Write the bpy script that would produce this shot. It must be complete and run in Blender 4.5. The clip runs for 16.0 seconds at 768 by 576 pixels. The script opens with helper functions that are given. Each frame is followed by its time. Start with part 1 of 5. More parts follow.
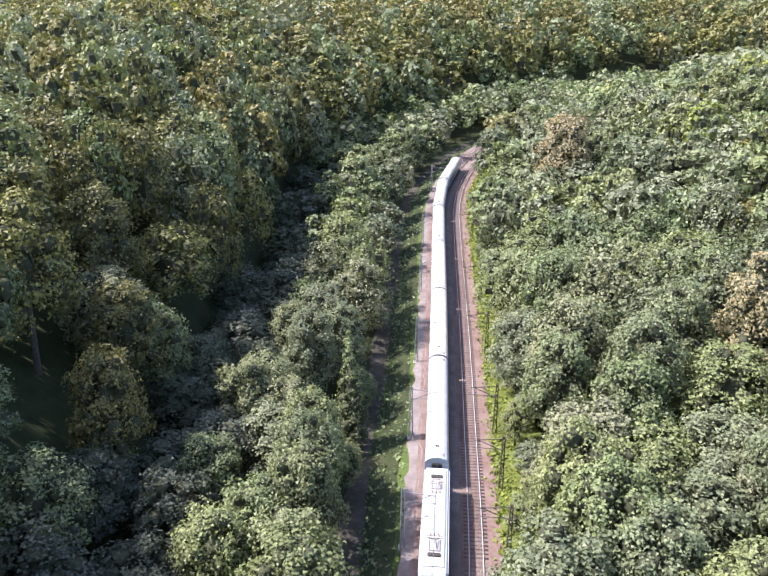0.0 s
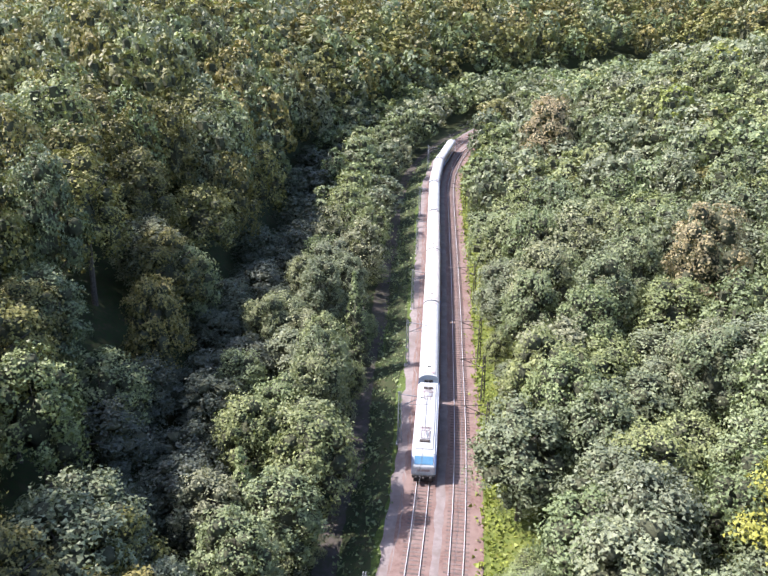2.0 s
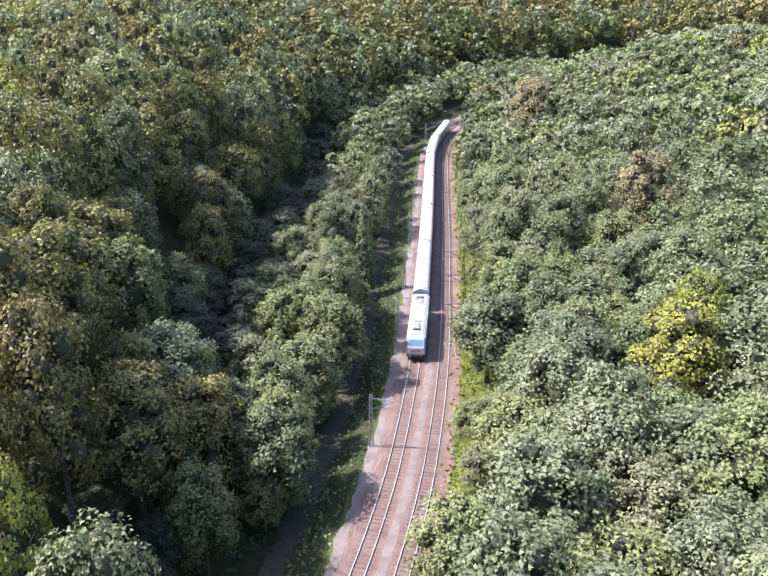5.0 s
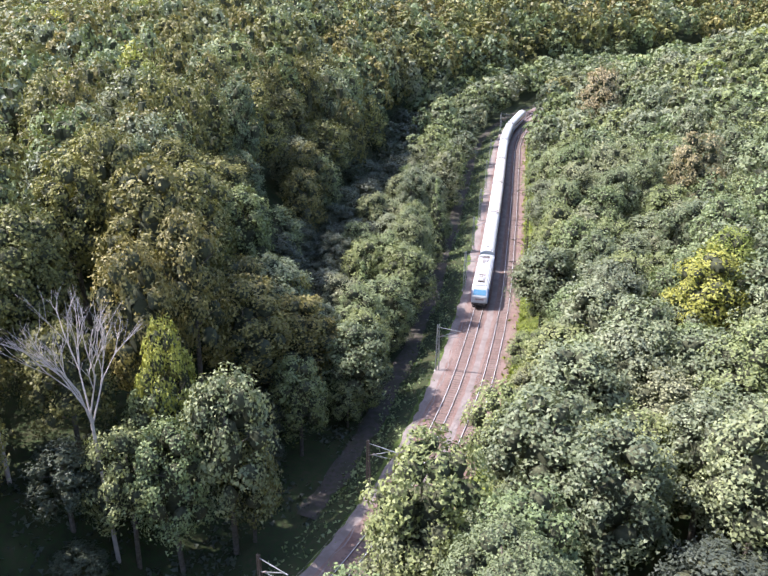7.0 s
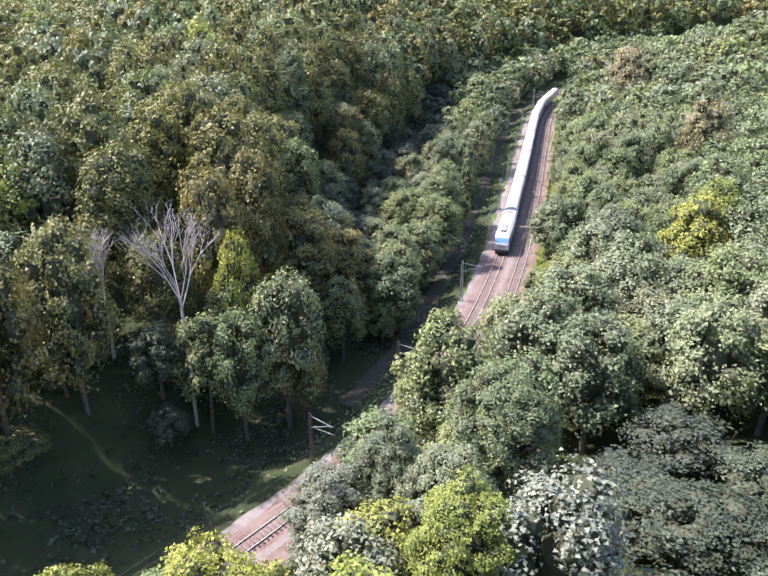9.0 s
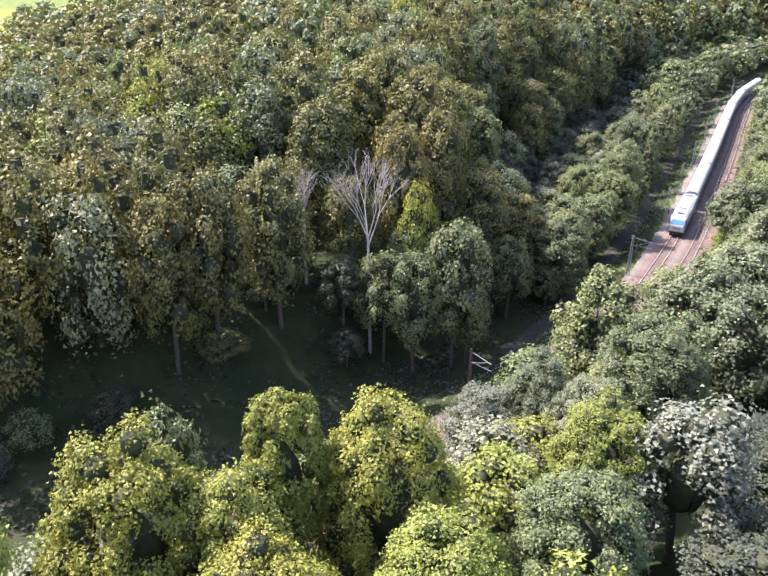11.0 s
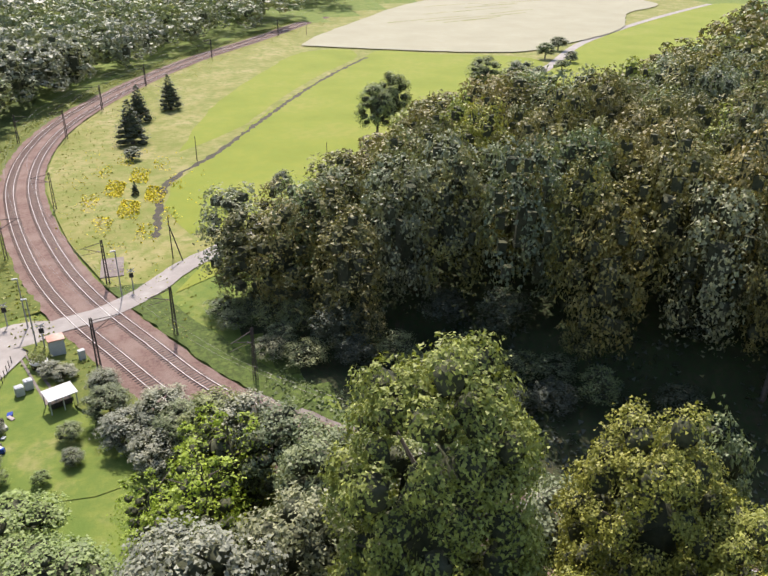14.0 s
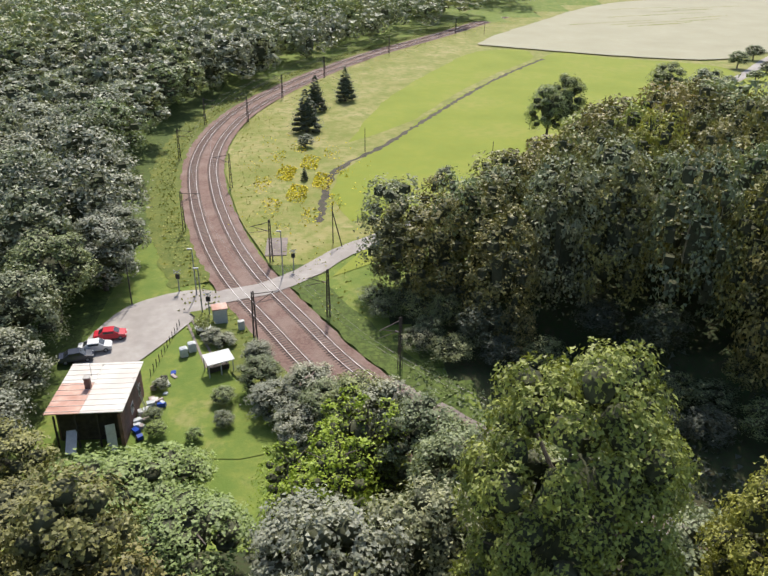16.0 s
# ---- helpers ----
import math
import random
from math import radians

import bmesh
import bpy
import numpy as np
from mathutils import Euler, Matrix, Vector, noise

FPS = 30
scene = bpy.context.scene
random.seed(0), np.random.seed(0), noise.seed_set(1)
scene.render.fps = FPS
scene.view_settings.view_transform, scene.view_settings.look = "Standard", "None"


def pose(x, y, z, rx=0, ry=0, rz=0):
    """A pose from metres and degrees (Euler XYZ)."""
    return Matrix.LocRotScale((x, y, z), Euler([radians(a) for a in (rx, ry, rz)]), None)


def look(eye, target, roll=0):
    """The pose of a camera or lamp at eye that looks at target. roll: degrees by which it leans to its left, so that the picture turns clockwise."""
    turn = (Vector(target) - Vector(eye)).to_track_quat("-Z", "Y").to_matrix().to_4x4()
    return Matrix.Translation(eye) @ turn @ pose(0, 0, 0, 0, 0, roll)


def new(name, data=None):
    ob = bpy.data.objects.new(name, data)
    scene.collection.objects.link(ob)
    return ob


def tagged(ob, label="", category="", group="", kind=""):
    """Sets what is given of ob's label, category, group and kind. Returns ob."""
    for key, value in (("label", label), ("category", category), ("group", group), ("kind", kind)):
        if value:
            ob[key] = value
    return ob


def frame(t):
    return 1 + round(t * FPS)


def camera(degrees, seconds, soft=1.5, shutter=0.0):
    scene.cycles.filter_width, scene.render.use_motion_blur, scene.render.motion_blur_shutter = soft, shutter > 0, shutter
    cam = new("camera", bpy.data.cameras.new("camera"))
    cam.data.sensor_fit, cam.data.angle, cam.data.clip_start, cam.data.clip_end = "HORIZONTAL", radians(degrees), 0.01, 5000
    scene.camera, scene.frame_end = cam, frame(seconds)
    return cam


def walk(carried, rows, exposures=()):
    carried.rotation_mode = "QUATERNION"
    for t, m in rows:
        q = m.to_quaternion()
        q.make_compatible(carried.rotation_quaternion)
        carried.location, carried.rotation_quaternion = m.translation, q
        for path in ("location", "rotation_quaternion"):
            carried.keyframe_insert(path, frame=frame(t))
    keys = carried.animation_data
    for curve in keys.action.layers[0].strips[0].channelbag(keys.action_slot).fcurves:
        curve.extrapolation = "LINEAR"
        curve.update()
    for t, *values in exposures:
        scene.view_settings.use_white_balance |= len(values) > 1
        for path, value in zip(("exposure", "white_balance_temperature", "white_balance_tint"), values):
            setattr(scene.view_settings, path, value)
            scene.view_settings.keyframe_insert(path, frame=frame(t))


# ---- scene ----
cam = camera(54.1, 16.0, soft=1.6)
METRES, EYE, TILT, LEAN, TURN = 100.0, 57.6, -23.0, 0.0, 0.0
ROWS = [
    (0.0, 0.0, 0.0, 0.0, 0.0, 0.0, -0.0),
    (0.5, 0.0, -0.0428, -0.0168, 0.01, -0.32, 0.02),
    (1.0, -0.0001, -0.0859, -0.0342, 0.01, -0.34, 0.02),
    (1.5, 0.0, -0.1291, -0.0527, 0.03, -0.36, 0.03),
    (2.0, 0.0002, -0.1731, -0.071, 0.04, -0.38, 0.03),
    (2.5, 0.0002, -0.2177, -0.0895, 0.03, -0.41, 0.05),
    (3.0, 0.0004, -0.262, -0.1095, 0.03, -0.43, 0.05),
    (3.5, 0.0009, -0.3071, -0.1291, 0.03, -0.46, 0.07),
    (4.0, 0.0013, -0.3523, -0.149, 0.03, -0.48, 0.07),
    (6.5, 0.0067, -0.5792, -0.2452, 3.14, -0.65, -1.23),
    (7.0, 0.0104, -0.6238, -0.2644, 5.74, -0.77, -2.38),
    (7.5, 0.0178, -0.6689, -0.2836, 7.32, -0.88, -3.05),
    (8.0, 0.0257, -0.7136, -0.3033, 7.99, -0.93, -3.33),
    (8.5, 0.034, -0.7585, -0.3239, 8.34, -1.55, -3.45),
    (11.0, 0.0638, -0.8905, -0.389, 21.54, -4.41, -8.87),
    (11.5, 0.0638, -0.8891, -0.3915, 33.59, -6.8, -13.22),
    (12.0, 0.0656, -0.8872, -0.3908, 43.14, -9.44, -16.25),
    (12.5, 0.0659, -0.8853, -0.3926, 49.05, -11.15, -17.82),
    (13.0, 0.0664, -0.8844, -0.3948, 56.53, -13.57, -19.52),
    (13.5, 0.0664, -0.8841, -0.3972, 64.35, -16.26, -21.05),
    (14.0, 0.0668, -0.8833, -0.3993, 70.97, -18.66, -22.06),
    (14.5, 0.067, -0.883, -0.4009, 74.74, -20.08, -22.52),
    (15.0, 0.0673, -0.8832, -0.4023, 79.1, -21.78, -22.95),
    (15.5, 0.0675, -0.8827, -0.4035, 82.55, -23.14, -23.22),
    (16.0, 0.0678, -0.8826, -0.4046, 84.86, -24.04, -23.35),
]
BASE = pose(0, 0, EYE, TILT, LEAN, TURN)
walk(cam, [(t, BASE @ pose(METRES * x, METRES * y, METRES * z, 90 + pitch, roll, yaw)) for t, x, y, z, yaw, pitch, roll in ROWS],
     exposures=[(0.0, 1.2, 5980, 21), (4.0, 1.18, 5980, 21), (8.5, 1.32, 5980, 20), (11.0, 1.4, 6180, 22), (13.0, 0.8, 6600, 20), (14.0, 0.5, 6600, 16), (16.0, 0.3, 6550, 11)])

# ---- light: high sun from the side, slightly from ahead, hazy sky ----
SUN_EL, SUN_AZ = 52.0, -85.5
world = bpy.data.worlds.new("sky")
scene.world = world
world.use_nodes = True
wn = world.node_tree
sky = wn.nodes.new("ShaderNodeTexSky")
sky.sky_type = 'NISHITA'
sky.sun_disc = False
sky.sun_elevation = radians(SUN_EL)
sky.sun_rotation = radians(SUN_AZ)
sky.air_density, sky.dust_density = 1.0, 2.0
wn.nodes["Background"].inputs["Strength"].default_value = 0.15
wn.links.new(sky.outputs[0], wn.nodes["Background"].inputs["Color"])
sun = new("sun", bpy.data.lights.new("sun", 'SUN'))
sun.data.energy = 4.3
sun.data.angle = radians(0.6)
sun.data.color = (1.0, 0.95, 0.86)
to_sun = Vector((math.sin(radians(SUN_AZ)) * math.cos(radians(SUN_EL)), math.cos(radians(SUN_AZ)) * math.cos(radians(SUN_EL)), math.sin(radians(SUN_EL))))
sun.matrix_world = look(to_sun * 300, (0, 0, 0))


# ---- materials ----
def node(mat, kind, **inputs):
    n = mat.node_tree.nodes.new(kind)
    for k, v in inputs.items():
        n.inputs[k].default_value = v
    return n


def wire(mat, a, b):
    mat.node_tree.links.new(a, b)


def ramp(mat, fac, stops):
    r = node(mat, "ShaderNodeValToRGB")
    els = r.color_ramp.elements
    while len(els) < len(stops):
        els.new(0.5)
    for e, (p, c) in zip(els, stops):
        e.position, e.color = p, (*c, 1)
    wire(mat, fac, r.inputs[0])
    return r.outputs[0]


def noise_tex(mat, scale, detail=4.0, rough=0.6, vec=None):
    n = node(mat, "ShaderNodeTexNoise", Scale=scale, Detail=detail, Roughness=rough)
    if vec is None:
        vec = node(mat, "ShaderNodeNewGeometry").outputs["Position"]
    wire(mat, vec, n.inputs["Vector"])
    return n.outputs["Fac"]


def mix(mat, fac, a, b, mode='MIX'):
    m = mat.node_tree.nodes.new("ShaderNodeMix")
    m.data_type, m.blend_type = 'RGBA', mode
    for sock, v in ((m.inputs[0], fac), (m.inputs[6], a), (m.inputs[7], b)):
        if isinstance(v, (int, float)):
            sock.default_value = v
        elif isinstance(v, tuple):
            sock.default_value = (*v, 1)
        else:
            wire(mat, v, sock)
    return m.outputs[2]


def surface(name, stops, scale=1.0, rough=0.85, metal=0.0, second=None, bump=0.0, bump_scale=20.0, per_piece=0.0, spec=0.3):
    """A weathered surface: colour by one noise, broken by a finer or a larger one, with a fine relief."""
    mat = bpy.data.materials.new(name)
    mat.use_nodes = True
    bsdf = mat.node_tree.nodes["Principled BSDF"]
    col = ramp(mat, noise_tex(mat, scale), stops)
    if second:
        s2, c2, amount = second
        f = ramp(mat, noise_tex(mat, s2, 3.0), [(0.42, (0, 0, 0)), (0.62, (amount,) * 3)])
        col = mix(mat, f, col, c2)
    if per_piece:
        r = node(mat, "ShaderNodeObjectInfo").outputs["Random"]
        col = mix(mat, 1.0, col, ramp(mat, r, [(0, (1 - per_piece,) * 3), (1, (1,) * 3)]), 'MULTIPLY')
    wire(mat, col, bsdf.inputs["Base Color"])
    bsdf.inputs["Roughness"].default_value = rough
    bsdf.inputs["Metallic"].default_value = metal
    bsdf.inputs["Specular IOR Level"].default_value = spec
    if bump:
        b = node(mat, "ShaderNodeBump", Strength=bump, Distance=0.05)
        wire(mat, noise_tex(mat, bump_scale, 5.0), b.inputs["Height"])
        wire(mat, b.outputs[0], bsdf.inputs["Normal"])
    return mat


def foliage(name, tones, gloss=0.26, thin=0.18):
    """Leaves: the tree's own tone, a lighter or darker tone leaf by leaf, light coming through."""
    mat = bpy.data.materials.new(name)
    mat.use_nodes = True
    nt = mat.node_tree
    bsdf = nt.nodes["Principled BSDF"]
    oi = node(mat, "ShaderNodeObjectInfo").outputs["Random"]
    geo = node(mat, "ShaderNodeNewGeometry")
    own = node(mat, "ShaderNodeAttribute")
    own.attribute_name = "tone"
    add = node(mat, "ShaderNodeMath")
    add.operation = 'ADD'
    wire(mat, oi, add.inputs[0])
    wire(mat, own.outputs["Fac"], add.inputs[1])
    fr = node(mat, "ShaderNodeMath")
    fr.operation = 'FRACT'
    wire(mat, add.outputs[0], fr.inputs[0])
    n = len(tones)
    col = ramp(mat, fr.outputs[0], [((i + 0.5) / n, c) for i, c in enumerate(tones)])
    # trees differ in depth of colour as well as in hue
    vary = node(mat, "ShaderNodeMath")
    vary.operation = 'MULTIPLY'
    vary.inputs[1].default_value = 7.0
    wire(mat, add.outputs[0], vary.inputs[0])
    fr2 = node(mat, "ShaderNodeMath")
    fr2.operation = 'FRACT'
    wire(mat, vary.outputs[0], fr2.inputs[0])
    col = mix(mat, 1.0, col, ramp(mat, fr2.outputs[0], [(0.0, (0.80, 0.82, 0.82)), (1.0, (1.16, 1.14, 1.10))]), 'MULTIPLY')
    leaf = ramp(mat, geo.outputs["Random Per Island"], [(0.0, (0.68, 0.70, 0.70)), (0.55, (1.0, 1.0, 1.0)), (1.0, (1.26, 1.24, 1.16))])
    col = mix(mat, 1.0, col, leaf, 'MULTIPLY')
    clump = ramp(mat, noise_tex(mat, 0.8, 3.0), [(0.3, (0.86, 0.88, 0.88)), (0.7, (1.12, 1.10, 1.0))])
    col = mix(mat, 1.0, col, clump, 'MULTIPLY')
    wire(mat, col, bsdf.inputs["Base Color"])
    bp = node(mat, "ShaderNodeBump", Strength=0.3, Distance=0.2)
    wire(mat, noise_tex(mat, 2.2, 4.0, 0.75), bp.inputs["Height"])
    wire(mat, bp.outputs[0], bsdf.inputs["Normal"])
    bsdf.inputs["Roughness"].default_value = 0.48
    bsdf.inputs["Specular IOR Level"].default_value = gloss
    tr = node(mat, "ShaderNodeBsdfTranslucent")
    wire(mat, mix(mat, 1.0, col, (1.15, 1.2, 0.65), 'MULTIPLY'), tr.inputs["Color"])
    ms = node(mat, "ShaderNodeMixShader", Fac=thin)
    wire(mat, bsdf.outputs[0], ms.inputs[1])
    wire(mat, tr.outputs[0], ms.inputs[2])
    wire(mat, ms.outputs[0], nt.nodes["Material Output"].inputs["Surface"])
    return mat


LEAF = {
    "oak": foliage("oak_leaves", [(0.193, 0.183, 0.067), (0.228, 0.202, 0.073), (0.257, 0.214, 0.084), (0.185, 0.189, 0.078), (0.239, 0.222, 0.073), (0.201, 0.202, 0.073)], thin=0.14),
    "beech": foliage("beech_leaves", [(0.189, 0.218, 0.13), (0.247, 0.269, 0.176), (0.201, 0.255, 0.118), (0.261, 0.278, 0.188), (0.229, 0.264, 0.118)], gloss=0.3),
    "maple": foliage("maple_leaves", [(0.347, 0.343, 0.079), (0.298, 0.311, 0.079), (0.274, 0.311, 0.079)]),
    "ash": foliage("ash_leaves", [(0.213, 0.257, 0.122), (0.194, 0.228, 0.131), (0.257, 0.285, 0.122), (0.253, 0.261, 0.165)]),
    "walnut": foliage("walnut_leaves", [(0.21, 0.283, 0.088), (0.237, 0.302, 0.093), (0.193, 0.256, 0.093)]),
    # underwood greens are darkened: the gully's shade is put into the leaf colour
    "shade": foliage("underwood_shade_leaves", [(0.094, 0.112, 0.078), (0.11, 0.128, 0.087), (0.102, 0.116, 0.091)]),
    "willow": foliage("willow_leaves", [(0.266, 0.282, 0.213), (0.3, 0.307, 0.243), (0.22, 0.244, 0.161)], gloss=0.35),
    "spruce": foliage("spruce_needles", [(0.090, 0.119, 0.081), (0.107, 0.135, 0.086)], thin=0.1),
    "larch": foliage("larch_needles", [(0.249, 0.297, 0.138), (0.260, 0.308, 0.149)], thin=0.2),
    "thuja": foliage("arborvitae_leaves", [(0.284, 0.378, 0.05), (0.315, 0.4, 0.054)], thin=0.25),
    "rust": foliage("turning_leaves", [(0.35, 0.29, 0.18), (0.37, 0.31, 0.17)]),
}
BARK = surface("bark", [(0.3, (0.08, 0.065, 0.05)), (0.7, (0.17, 0.145, 0.12))], 3.0, 0.95, bump=0.5, bump_scale=9.0)
# inner twigs and leaves, coloured dark so crown gaps read as shade
SHADED_TWIGS = surface("shaded_inner_twigs", [(0.3, (0.05, 0.056, 0.03)), (0.7, (0.095, 0.098, 0.055))], 1.5, 0.95, bump=0.6, bump_scale=4.0)
DEADWOOD = surface("bare_wood", [(0.3, (0.38, 0.335, 0.31)), (0.7, (0.54, 0.485, 0.45))], 2.0, 0.9, bump=0.3)
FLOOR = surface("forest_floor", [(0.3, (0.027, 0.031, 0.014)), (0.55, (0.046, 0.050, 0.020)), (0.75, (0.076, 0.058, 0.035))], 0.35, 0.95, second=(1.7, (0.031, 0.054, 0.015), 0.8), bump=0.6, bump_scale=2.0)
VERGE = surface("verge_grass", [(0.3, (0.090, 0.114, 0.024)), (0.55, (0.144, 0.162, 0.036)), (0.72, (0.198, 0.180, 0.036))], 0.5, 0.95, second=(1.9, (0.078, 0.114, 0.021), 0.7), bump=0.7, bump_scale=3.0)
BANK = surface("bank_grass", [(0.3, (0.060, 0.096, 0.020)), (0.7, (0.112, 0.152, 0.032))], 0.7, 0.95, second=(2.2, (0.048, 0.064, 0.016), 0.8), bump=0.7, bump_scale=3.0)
MEADOW = surface("mown_meadow", [(0.3, (0.165, 0.20, 0.022)), (0.5, (0.205, 0.235, 0.03)), (0.75, (0.24, 0.245, 0.05))], 0.05, 0.95, second=(0.35, (0.18, 0.225, 0.03), 0.7), bump=0.5, bump_scale=2.5)
ROUGH_GRASS = surface("rough_grass", [(0.3, (0.17, 0.18, 0.04)), (0.5, (0.25, 0.235, 0.08)), (0.7, (0.32, 0.28, 0.13))], 0.09, 0.95, second=(0.5, (0.15, 0.185, 0.035), 0.8), bump=0.8, bump_scale=2.0)
LAWN = surface("garden_lawn", [(0.3, (0.10, 0.155, 0.025)), (0.55, (0.165, 0.205, 0.04)), (0.75, (0.25, 0.235, 0.09))], 0.22, 0.95, second=(0.9, (0.11, 0.165, 0.03), 0.75), bump=0.8, bump_scale=3.0)
WHEAT = surface("ripe_wheat", [(0.3, (0.295, 0.28, 0.195)), (0.7, (0.35, 0.335, 0.24))], 0.05, 0.95, second=(0.3, (0.32, 0.30, 0.205), 0.6), bump=0.4, bump_scale=1.5)
BALLAST = surface("rusty_ballast", [(0.3, (0.135, 0.085, 0.068)), (0.5, (0.186, 0.119, 0.098)), (0.75, (0.235, 0.160, 0.134))], 2.2, 0.95, second=(0.25, (0.242, 0.176, 0.149), 0.8), bump=0.9, bump_scale=14.0)
GRIT = surface("pale_grit", [(0.3, (0.205, 0.170, 0.153)), (0.7, (0.273, 0.238, 0.221))], 1.5, 0.95, second=(0.3, (0.170, 0.136, 0.120), 0.8), bump=0.7, bump_scale=12.0)
EARTH = surface("dark_earth_path", [(0.3, (0.060, 0.051, 0.042)), (0.7, (0.102, 0.084, 0.072))], 0.8, 0.95, second=(1.5, (0.048, 0.054, 0.024), 0.7), bump=0.5, bump_scale=6.0)
ROADWAY = surface("worn_concrete_road", [(0.3, (0.304, 0.277, 0.251)), (0.7, (0.383, 0.356, 0.330))], 0.6, 0.9, second=(0.2, (0.264, 0.238, 0.218), 0.7), bump=0.3, bump_scale=10.0)
CONCRETE = surface("old_concrete", [(0.3, (0.36, 0.34, 0.31)), (0.7, (0.5, 0.47, 0.44))], 2.0, 0.9, bump=0.3)
SLEEPER = surface("sleeper_wood", [(0.3, (0.14, 0.105, 0.09)), (0.7, (0.24, 0.19, 0.165))], 3.0, 0.9, per_piece=0.35, bump=0.4)
STEEL = surface("rail_steel", [(0.3, (0.58, 0.55, 0.54)), (0.7, (0.72, 0.70, 0.69))], 4.0, 0.42, metal=0.35)
RAILSIDE = surface("rail_rust", [(0.3, (0.12, 0.07, 0.05)), (0.7, (0.2, 0.12, 0.09))], 4.0, 0.85)
MASTGREY = surface("mast_steel", [(0.3, (0.25, 0.26, 0.26)), (0.7, (0.36, 0.37, 0.37))], 2.0, 0.6, metal=0.3)
# rusty dark masts; also stands for shade on the two gully posts
MASTDARK = surface("mast_rust_and_shade_steel", [(0.3, (0.06, 0.05, 0.045)), (0.7, (0.11, 0.09, 0.08))], 2.0, 0.8)
COPPER = surface("contact_wire", [(0.3, (0.16, 0.15, 0.15)), (0.7, (0.26, 0.25, 0.24))], 1.0, 0.4, metal=0.6)
WHITE = surface("white_coach_paint", [(0.3, (0.568, 0.585, 0.585)), (0.7, (0.654, 0.671, 0.671))], 0.7, 0.35, second=(0.4, (0.516, 0.525, 0.516), 0.5))
ROOFPALE = surface("pale_roof_paint", [(0.3, (0.443, 0.457, 0.450)), (0.7, (0.531, 0.546, 0.539))], 0.6, 0.55, second=(0.35, (0.399, 0.399, 0.383), 0.6))
BLUE = surface("blue_paint", [(0.3, (0.02, 0.17, 0.55)), (0.7, (0.03, 0.24, 0.66))], 0.8, 0.3)
NAVY = surface("navy_paint", [(0.3, (0.015, 0.05, 0.30)), (0.7, (0.02, 0.07, 0.38))], 0.8, 0.3)
DARKGLASS = surface("dark_glass", [(0.3, (0.015, 0.02, 0.025)), (0.7, (0.03, 0.035, 0.04))], 1.0, 0.08, spec=0.6)
BLACK = surface("black_iron", [(0.3, (0.02, 0.02, 0.02)), (0.7, (0.05, 0.045, 0.04))], 2.0, 0.7)
LAMPLENS = surface("lamp_lens", [(0.3, (0.7, 0.7, 0.68)), (0.7, (0.8, 0.8, 0.78))], 2.0, 0.1)
EQUIP = surface("roof_equipment", [(0.3, (0.28, 0.22, 0.20)), (0.7, (0.42, 0.35, 0.33))], 3.0, 0.7)
BRICK = surface("old_brick", [(0.3, (0.17, 0.09, 0.075)), (0.7, (0.27, 0.16, 0.13))], 1.6, 0.95, second=(0.5, (0.12, 0.09, 0.08), 0.8), bump=0.5)
TINROOF = surface("tin_roof", [(0.3, (0.528, 0.512, 0.464)), (0.7, (0.624, 0.600, 0.552))], 0.5, 0.5, second=(0.3, (0.480, 0.400, 0.352), 0.5))
RUSTROOF = surface("rusty_tin_roof", [(0.3, (0.38, 0.19, 0.14)), (0.6, (0.52, 0.33, 0.26)), (0.8, (0.64, 0.53, 0.46))], 0.45, 0.6)
TIMBER = surface("dark_timber", [(0.3, (0.045, 0.038, 0.035)), (0.7, (0.09, 0.075, 0.065))], 2.0, 0.9, bump=0.4)
PALEBOARD = surface("pale_board", [(0.3, (0.5, 0.5, 0.49)), (0.7, (0.64, 0.64, 0.62))], 2.0, 0.7)
PLASTER = surface("grey_plaster", [(0.3, (0.42, 0.44, 0.46)), (0.7, (0.55, 0.57, 0.58))], 1.2, 0.9)
REDPAINT = surface("red_car_paint", [(0.3, (0.45, 0.02, 0.035)), (0.7, (0.55, 0.03, 0.05))], 1.0, 0.25, spec=0.6)
SILVER = surface("silver_car_paint", [(0.3, (0.6, 0.61, 0.62)), (0.7, (0.72, 0.73, 0.74))], 1.0, 0.25, spec=0.6)
DARKPAINT = surface("dark_car_paint", [(0.3, (0.03, 0.04, 0.06)), (0.7, (0.05, 0.06, 0.09))], 1.0, 0.25, spec=0.6)
RUBBER = surface("tyre_rubber", [(0.3, (0.02, 0.02, 0.02)), (0.7, (0.04, 0.04, 0.04))], 3.0, 0.9)
GOLDENROD = surface("goldenrod_flowers", [(0.3, (0.60, 0.50, 0.02)), (0.7, (0.72, 0.60, 0.04))], 1.0, 0.9)


